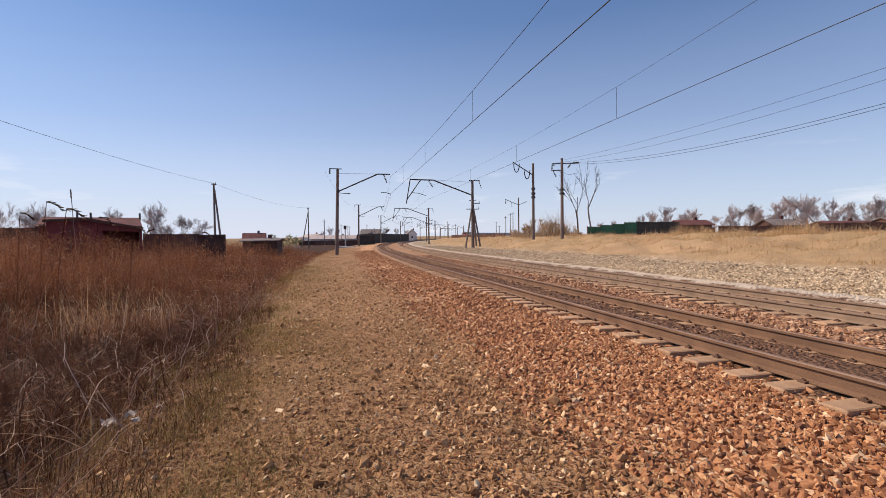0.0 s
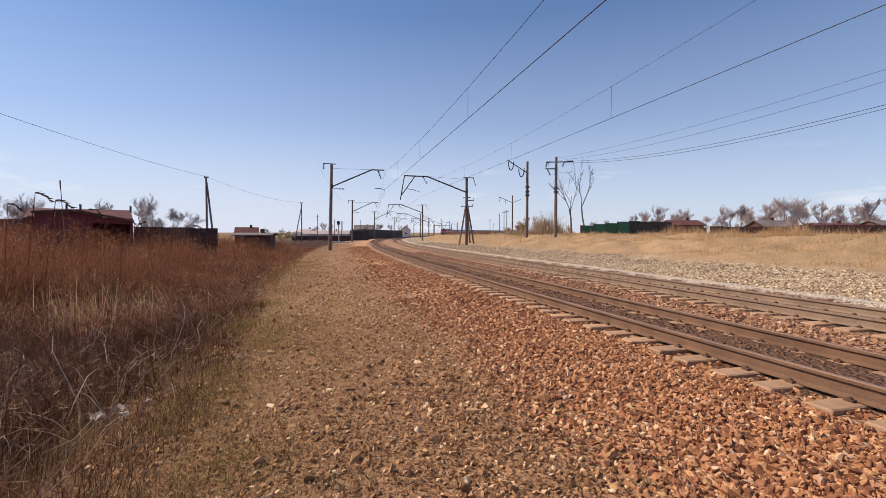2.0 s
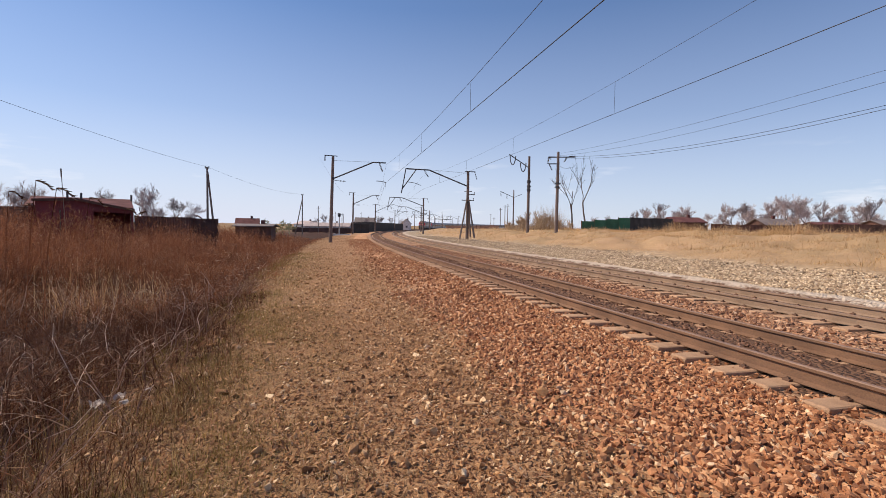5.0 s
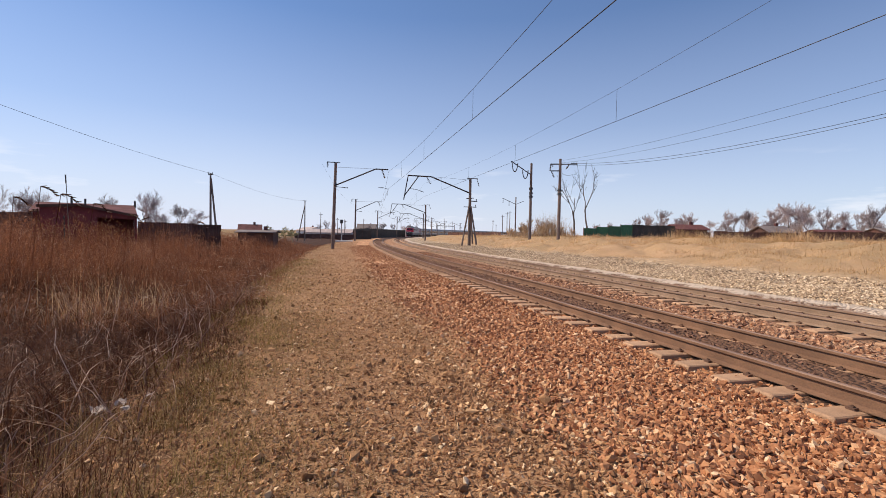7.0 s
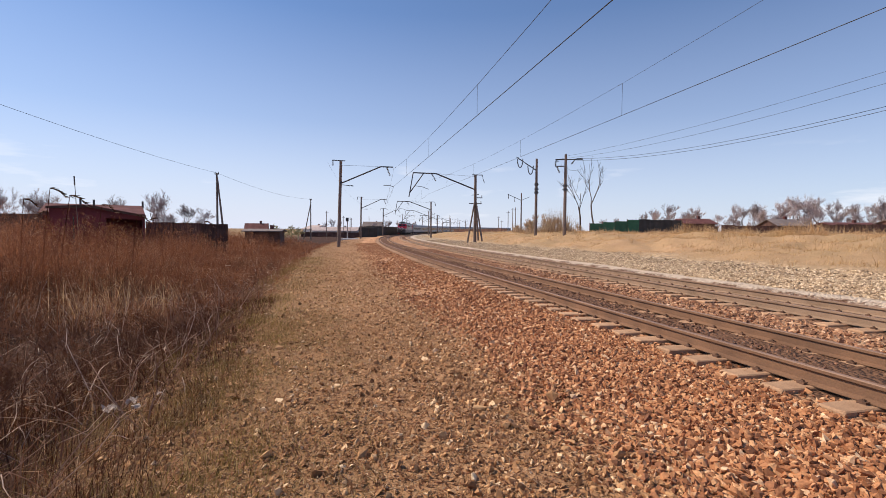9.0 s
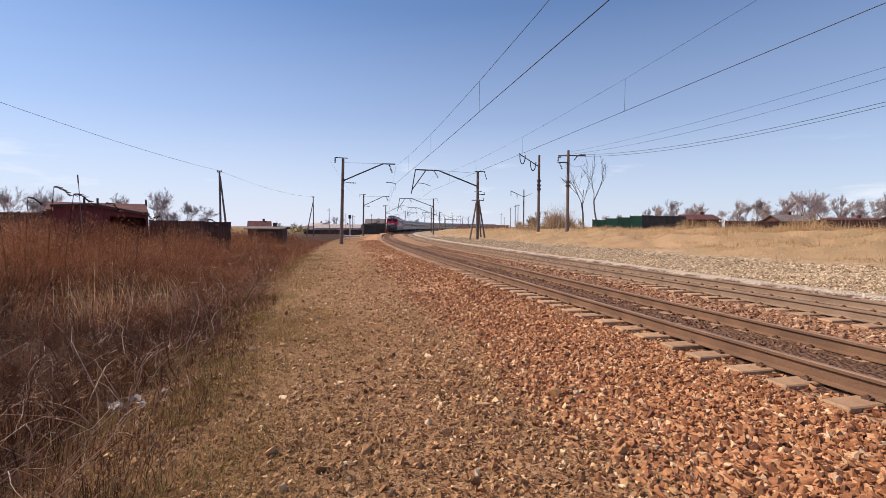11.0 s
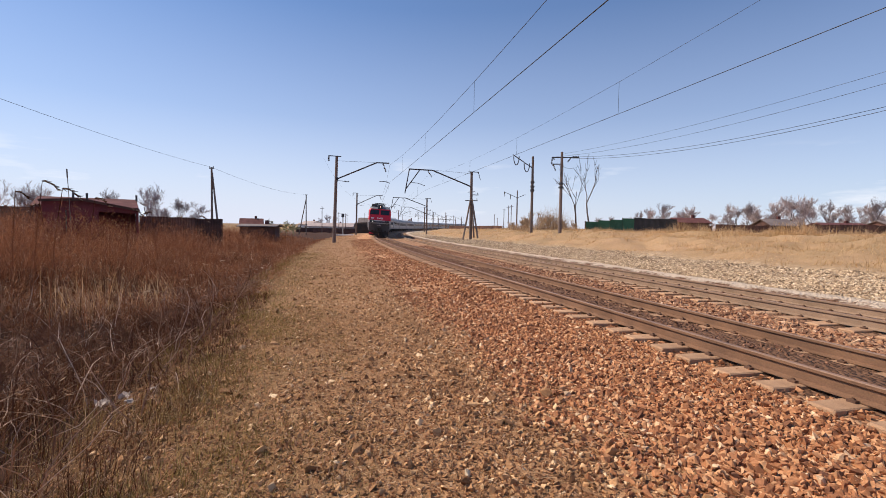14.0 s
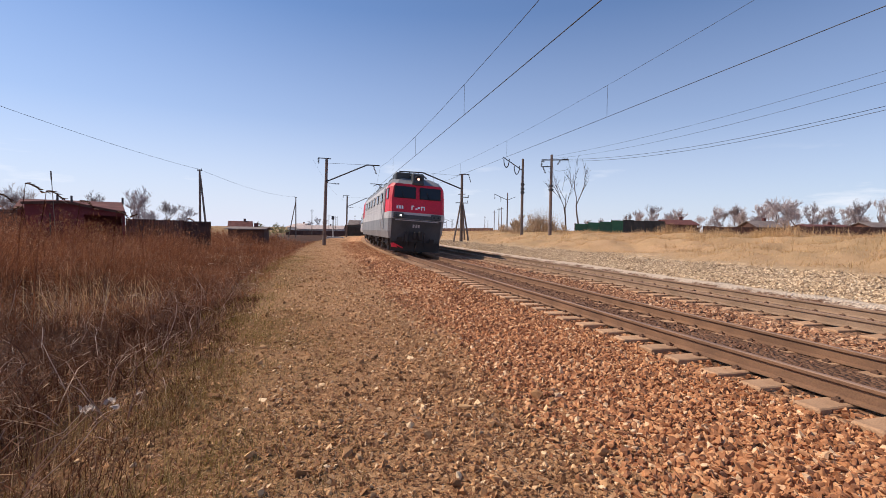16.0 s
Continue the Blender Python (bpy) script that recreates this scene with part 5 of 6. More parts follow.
rr, ss = (float(q[0]) for q in rs(np.array([-9.3]), np.array([12.2])))
field("tall_straw_clump", "pale broken straw clump standing among the russet reeds", M_STRAW, 150,
      [(rr - 0.9, rr + 0.9, ss - 1.2, ss + 1.2, 70, 1.2), (rr - 2.2, rr - 0.4, ss - 0.8, ss + 1.6, 30, 1.2)], lambda x, y, r, s: 1.25 + 0.3 * wav(x, y, 2.0, 89), 0.011, 0.9, 3, 0.9)
M_SNAPPED = plant_mat("bleached snapped stalk", [(0.0, (0.16, 0.07, 0.04)), (0.5, (0.36, 0.19, 0.105)), (0.85, (0.64, 0.43, 0.28)), (1.0, (0.86, 0.68, 0.5))], (0.75, 0.7, 0.7))
broken_stalks(111, 15000, 465.8, 477.0, -3, 15, (0.04, 0.15), 0.005, 0.85, M_SNAPPED)
broken_stalks(112, 1300, 466.5, 476.0, -3, 14, (0.15, 0.6), 0.004, 0.8, M_SNAPPED)
broken_stalks(113, 6000, 466.5, 477, 14, 34, (0.08, 0.3), 0.011, 0.7, M_SNAPPED)

# ---- litter in the ditch edge ----
M_PAPER = surface("dirty white paper", (0.60, 0.50, 0.42), (0.38, 0.29, 0.23), 9, 0.8, 0, 0.1, 40)


def scrap(x, y, size, seed):
    rng = np.random.RandomState(seed)
    bm = new_bm()
    bmesh.ops.create_grid(bm, x_segments=4, y_segments=3, size=0.5)
    for v in bm.verts:
        v.co += Vector((rng.normal(0, 0.06), rng.normal(0, 0.06), rng.normal(0, 0.16)))
    bmesh.ops.solidify(bm, geom=bm.faces[:], thickness=0.02)
    ob = new("paper_scrap", finish("paper_scrap", bm, M_PAPER))
    ob.matrix_basis = Matrix.Translation((x, y, gz(x, y) + 0.15)) @ pose(0, 0, 0, 0, 0, 50 * seed) @ Matrix.Scale(size, 4)
    return tagged(ob, "crumpled dirty white paper scrap among dead weeds", "litter", "scraps of litter")


for x, y, k, sd in ((-3.35, 4.45, 0.11, 1), (-3.2, 4.55, 0.09, 2), (-3.02, 4.35, 0.07, 3), (-2.95, 4.6, 0.05, 4)):
    scrap(x, y, k, sd)


def reed_stalk(x, y, top, lean, seed):
    """One tall stalk with a drooping dark seed head."""
    rng = np.random.RandomState(seed)
    t = thing("reed_stalk", at_xy0(x, y), "tall dry reed stalk with a drooping dark seed head", "reed", "tall reed stalks")
    h = top - gz(x, y)
    pts = [Vector((lean * (k / 6) ** 2, 0, h * k / 6)) for k in range(7)]
    bm = new_bm()
    for a, b in zip(pts, pts[1:]):
        tube(bm, a, b, 0.006, 0.005, 5)
    part("stem", bm, M_REED, t)
    bm = new_bm()
    d = Vector((1 if lean >= 0 else -1, 0, 0.12))
    for k in range(14):
        p = pts[-1] + d * 0.02 * k + Vector((0, 0, -0.0022 * k * k * 0.5))
        q = p + Vector((d.x * 0.07, rng.normal(0, 0.02), rng.normal(-0.02, 0.02)))
        tube(bm, p, q, 0.012, 0.003, 4)
    part("seed_head", bm, M_BRAMBLE, t, "dark drooping seed head")


def at_xy0(x, y):
    return pose(x, y, gz(x, y))


for i, (u, d, v, ln) in enumerate(((-0.905, 8.0, 2.28, 0.25), (-0.87, 7.5, 2.12, 0.3), (-0.79, 9.0, 2.05, 0.28), (-0.86, 10.0, 1.95, -0.2), (-0.95, 9.0, 2.15, 0.15), (-0.70, 11.0, 1.9, 0.2),
                                  (-0.62, 12.0, 1.85, -0.2), (-0.98, 8.5, 1.95, -0.2), (-0.55, 14.0, 1.8, 0.25))):
    reed_stalk(u * d, d, v, ln, 500 + i)


# ---- line poles ----
def at_xy(x, y, turn=0.0, dz=0.0):
    return pose(x, y, gz(x, y) + dz, 0, 0, turn)


def pole_hook(m):
    """A pole with a rising diagonal arm that carries two looped jumpers."""
    t = thing("utility_pole", m, "tall grey concrete pole with a rising diagonal arm", "utility pole", "poles on the bank")
    bm = new_bm()
    tube(bm, (0, 0, -0.5), (0, 0, 8.4), 0.17, 0.12, 10)
    part("pole", bm, M_POST, t)
    bm = new_bm()
    bar(bm, (0.1, 0, 7.05), (-2.2, 0, 8.6), 0.09)
    part("arm", bm, M_STEEL, t)
    for x, z in ((-2.1, 8.5), (-0.95, 7.75)):
        bm = new_bm()
        for k in range(7):
            a0, a1 = math.pi * k / 7, math.pi * (k + 1) / 7
            tube(bm, (x + 0.3 - 0.3 * math.cos(a0), 0, z - 0.95 * math.sin(a0) - 0.1), (x + 0.3 - 0.3 * math.cos(a1), 0, z - 0.95 * math.sin(a1) - 0.1), 0.05, 0.05, 6)
        part("insulator", bm, M_INSUL, t)
    for z in (5.1, 5.6, 4.7):
        bm = new_bm()
        tube(bm, (-0.2, 0, z), (0.25, 0, z), 0.06, 0.06, 6)
        tube(bm, (0, 0, z - 0.15), (0, 0, z + 0.15), 0.19, 0.19, 8)
        part("clamp", bm, M_STEEL, t)
    return t


def pole_cross(m):
    """A pole with two short crossarms and hanging insulators."""
    t = thing("utility_pole", m, "grey concrete pole with two dark crossarms and insulators", "utility pole", "poles on the bank")
    bm = new_bm()
    tube(bm, (0, 0, -0.5), (0, 0, 8.6), 0.19, 0.13, 10)
    part("pole", bm, M_POST, t)
    for z, a, b in ((8.05, -1.05, 1.75), (7.35, -0.95, 0.1)):
        bm = new_bm()
        bar(bm, (a, 0, z), (b, 0, z), 0.1)
        part("crossarm", bm, M_STEEL, t)
    for p0, p1 in (((-1.0, 0, 8.1), (-0.75, 0, 7.8)), ((0.9, 0, 8.0), (0.6, 0, 7.55)), ((1.1, 0, 8.12), (1.75, 0, 8.12)), ((-0.9, 0, 7.3), (-0.6, 0, 6.65)), ((-1.0, 0, 7.95), (-1.05, 0, 7.3))):
        bm = new_bm()
        insulator(bm, p0, p1, 4, 0.1)
        part("insulator", bm, M_INSUL, t)
    for z in (5.3, 4.9):
        bm = new_bm()
        tube(bm, (0, 0, z - 0.12), (0, 0, z + 0.12), 0.2, 0.2, 8)
        bar(bm, (-0.3, 0, z), (0.3, 0, z), 0.08)
        part("clamp", bm, M_STEEL, t)
    return t


def pole_a(m, h, spread, group="timber line poles"):
    """A wooden pole with a raking strut."""
    t = thing("utility_pole", m, "weathered timber line pole with a raking strut", "utility pole", group)
    bm = new_bm()
    tube(bm, (0, 0, -0.6), (0, 0, h), 0.14, 0.1, 8)
    part("pole", bm, M_WOOD, t)
    bm = new_bm()
    tube(bm, (spread, 0.15, -0.6), (0.06, 0, h * 0.93), 0.13, 0.09, 8)
    part("strut", bm, M_WOOD, t)
    bm = new_bm()
    bar(bm, (-0.25, 0, h - 0.15), (0.25, 0, h - 0.15), 0.07)
    tube(bm, (-0.2, 0, h - 0.12), (-0.2, 0, h + 0.1), 0.05, 0.04, 6), tube(bm, (0.2, 0, h - 0.12), (0.2, 0, h + 0.1), 0.05, 0.04, 6)
    part("insulator_bracket", bm, M_STEEL, t)
    return t


def pole_plain(m, h, arm=0.0, r=0.11, group="distant poles"):
    t = thing("utility_pole", m, "slim distant pole" + (" with a bent arm" if arm else " standing beyond the bank"), "utility pole", group)
    bm = new_bm()
    tube(bm, (0, 0, -0.6), (0, 0, h), r, r * 0.7, 8)
    part("pole", bm, M_POST, t)
    if arm:
        bm = new_bm()
        bar(bm, (0, 0, h * 0.82), (-arm, 0, h * 0.97), 0.09)
        if arm > 2:
            bar(bm, (0, 0, h * 0.82), (arm * 0.6, 0, h * 0.9), 0.07)
        part("arm", bm, M_STEEL, t)
        for k in (0.95, 0.5):
            bm = new_bm()
            insulator(bm, (-arm * k, 0, h * (0.82 + 0.15 * k)), (-arm * k, 0, h * (0.82 + 0.15 * k) - 0.8), 4, 0.09)
            part("insulator", bm, M_INSUL, t)
    else:
        bm = new_bm()
        bar(bm, (-0.5, 0, h * 0.93), (0.5, 0, h * 0.93), 0.08)
        part("crossarm", bm, M_STEEL, t)
    return t


def spot(u, d):
    """A place d metres ahead at the sideways share u of that distance."""
    return u * d, d


pole_hook(at_xy(10.0, 50.0, -5))
P2 = at_xy(12.65, 48.0, -8)
pole_cross(P2)
P0 = at_xy(25.5, 1.0, -25)
pole_cross(P0)
for k, dz, sg in ((1.6, 8.12, 1.95), (-1.0, 8.1, 1.5), (1.0, 7.95, 2.1), (0.3, 8.45, 0.95)):
    wire([P2 @ Vector((k, 0, dz)), P0 @ Vector((k, 0, dz + 0.4))], 0.013 if k > 0.5 else 0.009, "line_wire", "dark line wire slung between poles on the bank", sg, 24)
wire([P2 @ Vector((1.75, 0, 8.12)), P2 @ Vector((1.95, 0.4, 7.4)), P2 @ Vector((1.3, 0.3, 7.0)), P2 @ Vector((0.2, 0, 7.1))], 0.014, "jumper_cable", "dark jumper cable looped under the crossarm", 0.15, 6)

A1, A2, A0 = at_xy(-26.2, 52.0), at_xy(-29.7, 100.0), at_xy(-22.7, 4.0)
pole_a(A1, 8.65, 0.85)
pole_a(A2, 9.0, -1.8)
wire([A0 @ Vector((0.0, 0, 10.1)), A1 @ Vector((0.0, 0, 8.65)), A2 @ Vector((0, 0, 9.0))], 0.012, "line_wire", "thin dark line wire slung between timber poles", 0.7, 24)
pole_a(A0, 10.1, 0.85)
pole_plain(at_xy(*spot(0.1675, 78), -10), 7.0, 2.3, 0.13)
for u, d, h in ((0.139, 130, 5.6), (0.149, 125, 6.2), (0.155, 120, 5.8), (0.118, 170, 5.0), (0.125, 190, 4.0), (-0.085, 230, 7), (-0.018, 240, 9.0), (0.01, 210, 6.5),
                (0.028, 260, 6.5), (0.045, 300, 6.0), (-0.262, 120, 6.4), (-0.225, 150, 6.0), (-0.21, 150, 5.4), (-0.168, 210, 7.5), (-0.207, 180, 6.0), (0.06, 330, 6.5), (0.003, 330, 8)):
    pole_plain(at_xy(*spot(u, d)), h + 0.006 * d)
# a pair of leaning struts and an insulated pole beside the second mast
pole_plain(at_xy(*spot(0.0735, 59)) @ pose(0, 0, 0, 0, -4, 0), 6.4, 0, 0.12)

# signal beside the line
t = thing("railway_signal", at_xy(*spot(-0.216, 88)), "pale signal post with a dark lamp head", "railway signal")
bm = new_bm()
tube(bm, (0, 0, -0.3), (0, 0, 4.0), 0.12, 0.1, 8)
part("post", bm, surface("pale grey paint", (0.5, 0.47, 0.44), None, 2, 0.6, 0, 0.05, 30), t)
bm = new_bm()
box(bm, (0, -0.1, 3.9), (0.5, 0.35, 0.7))
part("lamp_head", bm, M_STEEL, t, bevel=0.05)
bm = new_bm()
box(bm, (0.5, 0, 0.0), (3.2, 1.2, 0.5))
part("plinth", bm, M_LGREY, t, "pale concrete plinth", bevel=0.05)

# distant portal over the tracks
t = thing("line_portal", pose(3.5, 255, 0), "distant steel portal spanning the tracks", "railway portal")
for x in (-4.8, 4.8):
    bm = new_bm()
    tube(bm, (x, 0, -1.2), (x, 0, 6.2), 0.2, 0.16, 8)
    part("post", bm, M_POST, t)
bm = new_bm()
bar(bm, (-4.8, 0, 5.6), (4.8, 0, 5.2), 0.3, 0.25)
part("beam", bm, M_STEEL, t)
for x in (-2.0, 1.5):
    bm = new_bm()
    insulator(bm, (x, 0, 5.4), (x, 0, 4.2), 4, 0.15)
    part("insulator", bm, M_INSUL, t)

# ---- buildings and fences ----
M_BRICKRED = surface("dark red painted sheet", (0.20, 0.028, 0.03), (0.12, 0.018, 0.02), 0.8, 0.7, 0, 0.1, 20)
M_ROOFRED = surface("faded red-brown roofing", (0.17, 0.075, 0.07), (0.11, 0.046, 0.043), 1.2, 0.8, 0, 0.1, 20)
M_ROOFRED.node_tree.nodes["Principled BSDF"].inputs["Specular IOR Level"].default_value = 0.1
M_DKWOOD = surface("dark brown boards", (0.15, 0.07, 0.05), (0.08, 0.04, 0.03), 1.0, 0.85, 0, 0.2, 25, rand=0.25)
M_GREEN = surface("green corrugated sheet", (0.035, 0.15, 0.075), (0.02, 0.10, 0.05), 1.0, 0.6, 0.1, 0.05, 20, rand=0.15)
# dark fences by the line; on the bank it colours in a shaded face
M_BLKSHEET = surface("near-black sheet metal", (0.042, 0.038, 0.036), (0.024, 0.021, 0.02), 1.0, 0.6, 0.1, 0.05, 20, rand=0.2)
M_PINKROOF = surface("faded pinkish roofing", (0.50, 0.41, 0.38), (0.38, 0.30, 0.28), 1.0, 0.8, 0, 0.1, 20)
M_PALE = surface("pale plaster", (0.80, 0.77, 0.74), (0.66, 0.62, 0.6), 1.0, 0.85, 0, 0.1, 20)
M_SLATE = surface("grey-brown slate sheet", (0.22, 0.18, 0.165), (0.15, 0.115, 0.105), 1.0, 0.8, 0, 0.1, 20)


def fence(x0, y0, x1, y1, h0, h1, material, label, panel=2.5, dip=0.0):
    """Fence panels between posts along a line; h: height of the top above the world's zero at either end."""
    h0, h1 = h0 + 0.007 * y0, h1 + 0.007 * y1
    a, b = Vector((x0, y0, 0)), Vector((x1, y1, 0))
    ln = (b - a).length
    n = max(1, round(ln / panel))
    ang = math.degrees(math.atan2(b.y - a.y, b.x - a.x))
    t = thing("fence", pose(x0, y0, 0, 0, 0, ang), label, "fence", "fences round the plots")
    rnd = random.Random(int(abs(x0) * 10 + y0))
    for i in range(n):
        top = h0 + (h1 - h0) * (i + 0.5) / n + rnd.uniform(-0.05, 0.05)
        p = a.lerp(b, (i + 0.5) / n)
        bot = gz(p.x, p.y) - 0.15
        w = ln / n
        bm = new_bm()
        pitch = (w - 0.04) / (2 * round(w / 0.25))
        edge = [(i * w + 0.02 + pitch * k, (0.02 if k % 2 else -0.02)) for k in range(2 * round(w / 0.25) + 1)]
        prism(bm, edge + [(x, y + 0.015) for x, y in reversed(edge)], bot, top, "z")
        part("fence_panel", bm, material, t)
        bm = new_bm()
        box(bm, (i * w, 0.06, (top + bot) / 2 + 0.04), (0.1, 0.1, top - bot + 0.08))
        part("fence_post", bm, M_DKWOOD, t)
    return t


def house(x, y, turn, w, d, wall, ridge, mat_wall, mat_roof, label, windows=2, along_x=True, base=None):
    """A gabled house: walls, two roof slopes, windows with frames, chimney."""
    g = gz(x, y) - 0.2 if base is None else base
    wall, ridge = wall + 0.005 * y, ridge + 0.005 * y
    t = thing("house", pose(x, y, g, 0, 0, turn), label, "house", "houses beyond the fences")
    bm = new_bm()
    if along_x:
        prism(bm, [(-d / 2, 0), (d / 2, 0), (d / 2, wall), (0, ridge), (-d / 2, wall)], -w / 2, w / 2, "x")
    else:
        prism(bm, [(-w / 2, 0), (w / 2, 0), (w / 2, wall), (0, ridge), (-w / 2, wall)], -d / 2, d / 2, "y")
    part("wall", bm, mat_wall, t)
    for k in (-1, 1):
        bm = new_bm()
        if along_x:
            sl = (ridge - wall) / (d / 2)
            prism(bm, [(0, ridge + 0.02), (k * (d / 2 + 0.4), wall - 0.4 * sl + 0.02), (k * (d / 2 + 0.4), wall - 0.4 * sl + 0.14), (0, ridge + 0.16)], -w / 2 - 0.35, w / 2 + 0.35, "x")
        else:
            sl = (ridge - wall) / (w / 2)
            prism(bm, [(0, ridge + 0.02), (k * (w / 2 + 0.4), wall - 0.4 * sl + 0.02), (k * (w / 2 + 0.4), wall - 0.4 * sl + 0.14), (0, ridge + 0.16)], -d / 2 - 0.35, d / 2 + 0.35, "y")
        part("roof", bm, mat_roof, t)
    for i in range(windows):
        xx = -w / 2 + w * (i + 0.5) / windows
        bm = new_bm()
        box(bm, (xx, -d / 2 - 0.02, wall * 0.55), (1.1, 0.06, 1.1))
        wi = part("window", bm, M_PALE, t)
        bm = new_bm()
        box(bm, (xx, -d / 2 - 0.055, wall * 0.55), (0.9, 0.02, 0.9))
        part("pane", bm, M_GLASS, wi)
    bm = new_bm()
    box(bm, (w * 0.2, 0.1, ridge + 0.2), (0.45, 0.45, 0.9))
    part("chimney", bm, M_ROOFRED, t)
    return t


def garage():
    """Low red shed: long sloping roof behind, a gabled porch in front with a dark open bay."""
    t = thing("garage_shed", pose(-24.8, 31.9, 0.22, 0, 0, 36), "low dark red garage with a faded roof and open bay", "shed")
    bm = new_bm()
    prism(bm, [(0.0, -0.8), (3.6, -0.8), (3.6, 2.95), (0.0, 2.25)], -2.75, 2.8, "x")
    part("wall", bm, M_BRICKRED, t)
    bm = new_bm()
    prism(bm, [(-0.15, 2.26), (3.85, 3.04), (3.85, 3.12), (-0.15, 2.36)], -2.95, 3.0, "x")
    part("roof", bm, M_ROOFRED, t, "faded red-brown sloping roof")
    front = [(-2.25, 2.58), (-0.2, 2.72), (2.85, 2.1)]
    bm = new_bm()
    prism(bm, [(-2.2, -0.8), (0.7, -0.8), (0.7, 2.52), (-0.2, 2.70), (-2.2, 2.57)], -2.3, -2.2, "y")
    prism(bm, [(2.75, -0.8), (2.9, -0.8), (2.9, 2.07), (2.75, 2.1)], -2.3, -2.2, "y")
    prism(bm, [(0.7, 2.0), (2.75, 1.9), (2.75, 2.1), (0.7, 2.52)], -2.3, -2.2, "y")
    part("wall", bm, M_BRICKRED, t, "dark red sheet front")
    for x in (-2.2, 2.8):
        bm = new_bm()
        box(bm, (x + 0.05, -1.1, 0.6), (0.1, 2.15, 2.8))
        part("wall", bm, M_DKWOOD, t)
    bm = new_bm()
    prism(bm, [(x * 1.04, z + 0.02) for x, z in front] + [(x * 1.04, z + 0.12) for x, z in reversed(front)], -2.5, 0.2, "y")
    part("roof", bm, M_ROOFRED, t, "faded low gable roof over the bay")
    bm = new_bm()
    for (xa, za), (xb, zb) in zip(front, front[1:]):
        bar(bm, (xa * 1.04, -2.53, za + 0.03), (xb * 1.04, -2.53, zb + 0.03), 0.05, 0.16)
    part("fascia", bm, M_DKWOOD, t)
    bm = new_bm()
    box(bm, (-1.0, -2.34, 0.8), (1.9, 0.06, 2.5))
    d = part("door", bm, M_BRICKRED, t, "sheet-metal garage door")
    bm = new_bm()
    box(bm, (-1.0, -2.39, 0.8), (0.06, 0.04, 2.5))
    part("door_seam", bm, M_STEEL, d)
    for x in (3.0, -0.9, -0.1):
        bm = new_bm()
        tube(bm, (x, 3.2, 2.9), (x, 3.2, 3.45), 0.07, 0.07, 8)
        part("vent_pipe", bm, M_STEEL, t)


garage()
t = thing("aerial_mast", at_xy(-23.5, 29.0), "thin leaning aerial mast beside the red garage", "aerial")
bm = new_bm()
tube(bm, (0, 0, 0), (-0.25, 0, 5.2), 0.025, 0.02, 6)
tube(bm, (-0.25, 0, 4.95), (-0.27, 0, 5.5), 0.04, 0.04, 6)
part("rod", bm, M_POST, t)

fence(-26.5, 40, -19.2, 40.0, 1.85, 1.6, M_DKWOOD, "dark brown board fence behind the reeds")
fence(-38, 31, -26.9, 31, 2.2, 2.3, M_DKWOOD, "dark brown board fence behind the reeds")
t = house(-24.3, 61, 8, 4.4, 3.0, 1.75, 1.95, M_DKWOOD, M_SLATE, "low dark shed with a pale roof edge", 0)
house(-40.0, 96, 20, 4.0, 4.5, 2.0, 3.1, M_DKWOOD, M_ROOFRED, "small dark-roofed cottage among bushes", 1)
house(-38, 158, 5, 15, 7, 1.3, 2.4, M_PALE, M_PINKROOF, "long pale house beyond the line", 2)
house(-47, 165, -40, 7, 7, 1.8, 2.9, M_PALE, M_PINKROOF, "pale house with a grey roof", 2)
house(-16.0, 232, 10, 4.6, 4.6, 2.6, 4.8, M_PALE, M_SLATE, "small pale gabled hut beside the track", 1, False)
house(-40, 250, 0, 10, 7, 3.0, 5.5, M_PALE, M_SLATE, "distant pale house beyond the line", 3)
fence(-22.3, 118, -23.5, 150, 1.3, 1.6, M_BLKSHEET, "dark solid fence along the line", 3.2)
fence(-22.3, 118, -17.8, 118.5, 1.0, 0.95, M_BLKSHEET, "dark solid fence along the line", 2.3)
fence(-24, 150, -17, 225, 1.5, 0.9, M_BLKSHEET, "dark solid fence along the line", 3.2)

fence(-44, 138, -25.5, 136, -0.4, -0.45, M_DKWOOD, "low dark brown fence before the pale houses", 2.8)
fence(22.4, 70, 32.0, 74.8, 2.15, 2.95, M_GREEN, "green corrugated sheet fence", 2.4)
# the green fence's face turned from the sun, its shade given as black sheet
fence(32.0, 74.8, 40.5, 77.5, 2.95, 2.9, M_BLKSHEET, "sheet-metal fence on the bank, shaded face coloured black", 2.4)
house(45.8, 84, 0, 5.4, 5.0, 1.7, 2.5, M_DKWOOD, M_ROOFRED, "low house with a faded red-brown roof", 0)
fence(48.5, 79.5, 57.5, 79.5, 2.15, 2.1, M_DKWOOD, "dark brown board fence on the bank", 2.4)
house(60.5, 82, 0, 4.4, 5.0, 1.5, 2.5, M_DKWOOD, M_SLATE, "dark cottage with a grey gable roof", 0)
fence(40.8, 79, 48.3, 80.2, 2.0, 1.9, M_DKWOOD, "uneven brown board fence on the bank", 2.4)
fence(57.7, 80.2, 64.3, 80.6, 2.1, 2.3, M_DKWOOD, "uneven brown board fence on the bank", 2.4)
fence(64.5, 80, 88, 82, 2.4, 2.5, M_DKWOOD, "long brown board fence on the bank", 2.4)
house(81, 92, 0, 9, 6.0, 1.5, 2.2, M_DKWOOD, M_ROOFRED, "long low house behind the fence", 0)
house(98, 96, 0, 10, 6.0, 1.7, 2.7, M_DKWOOD, M_SLATE, "dark house behind the fence", 0)
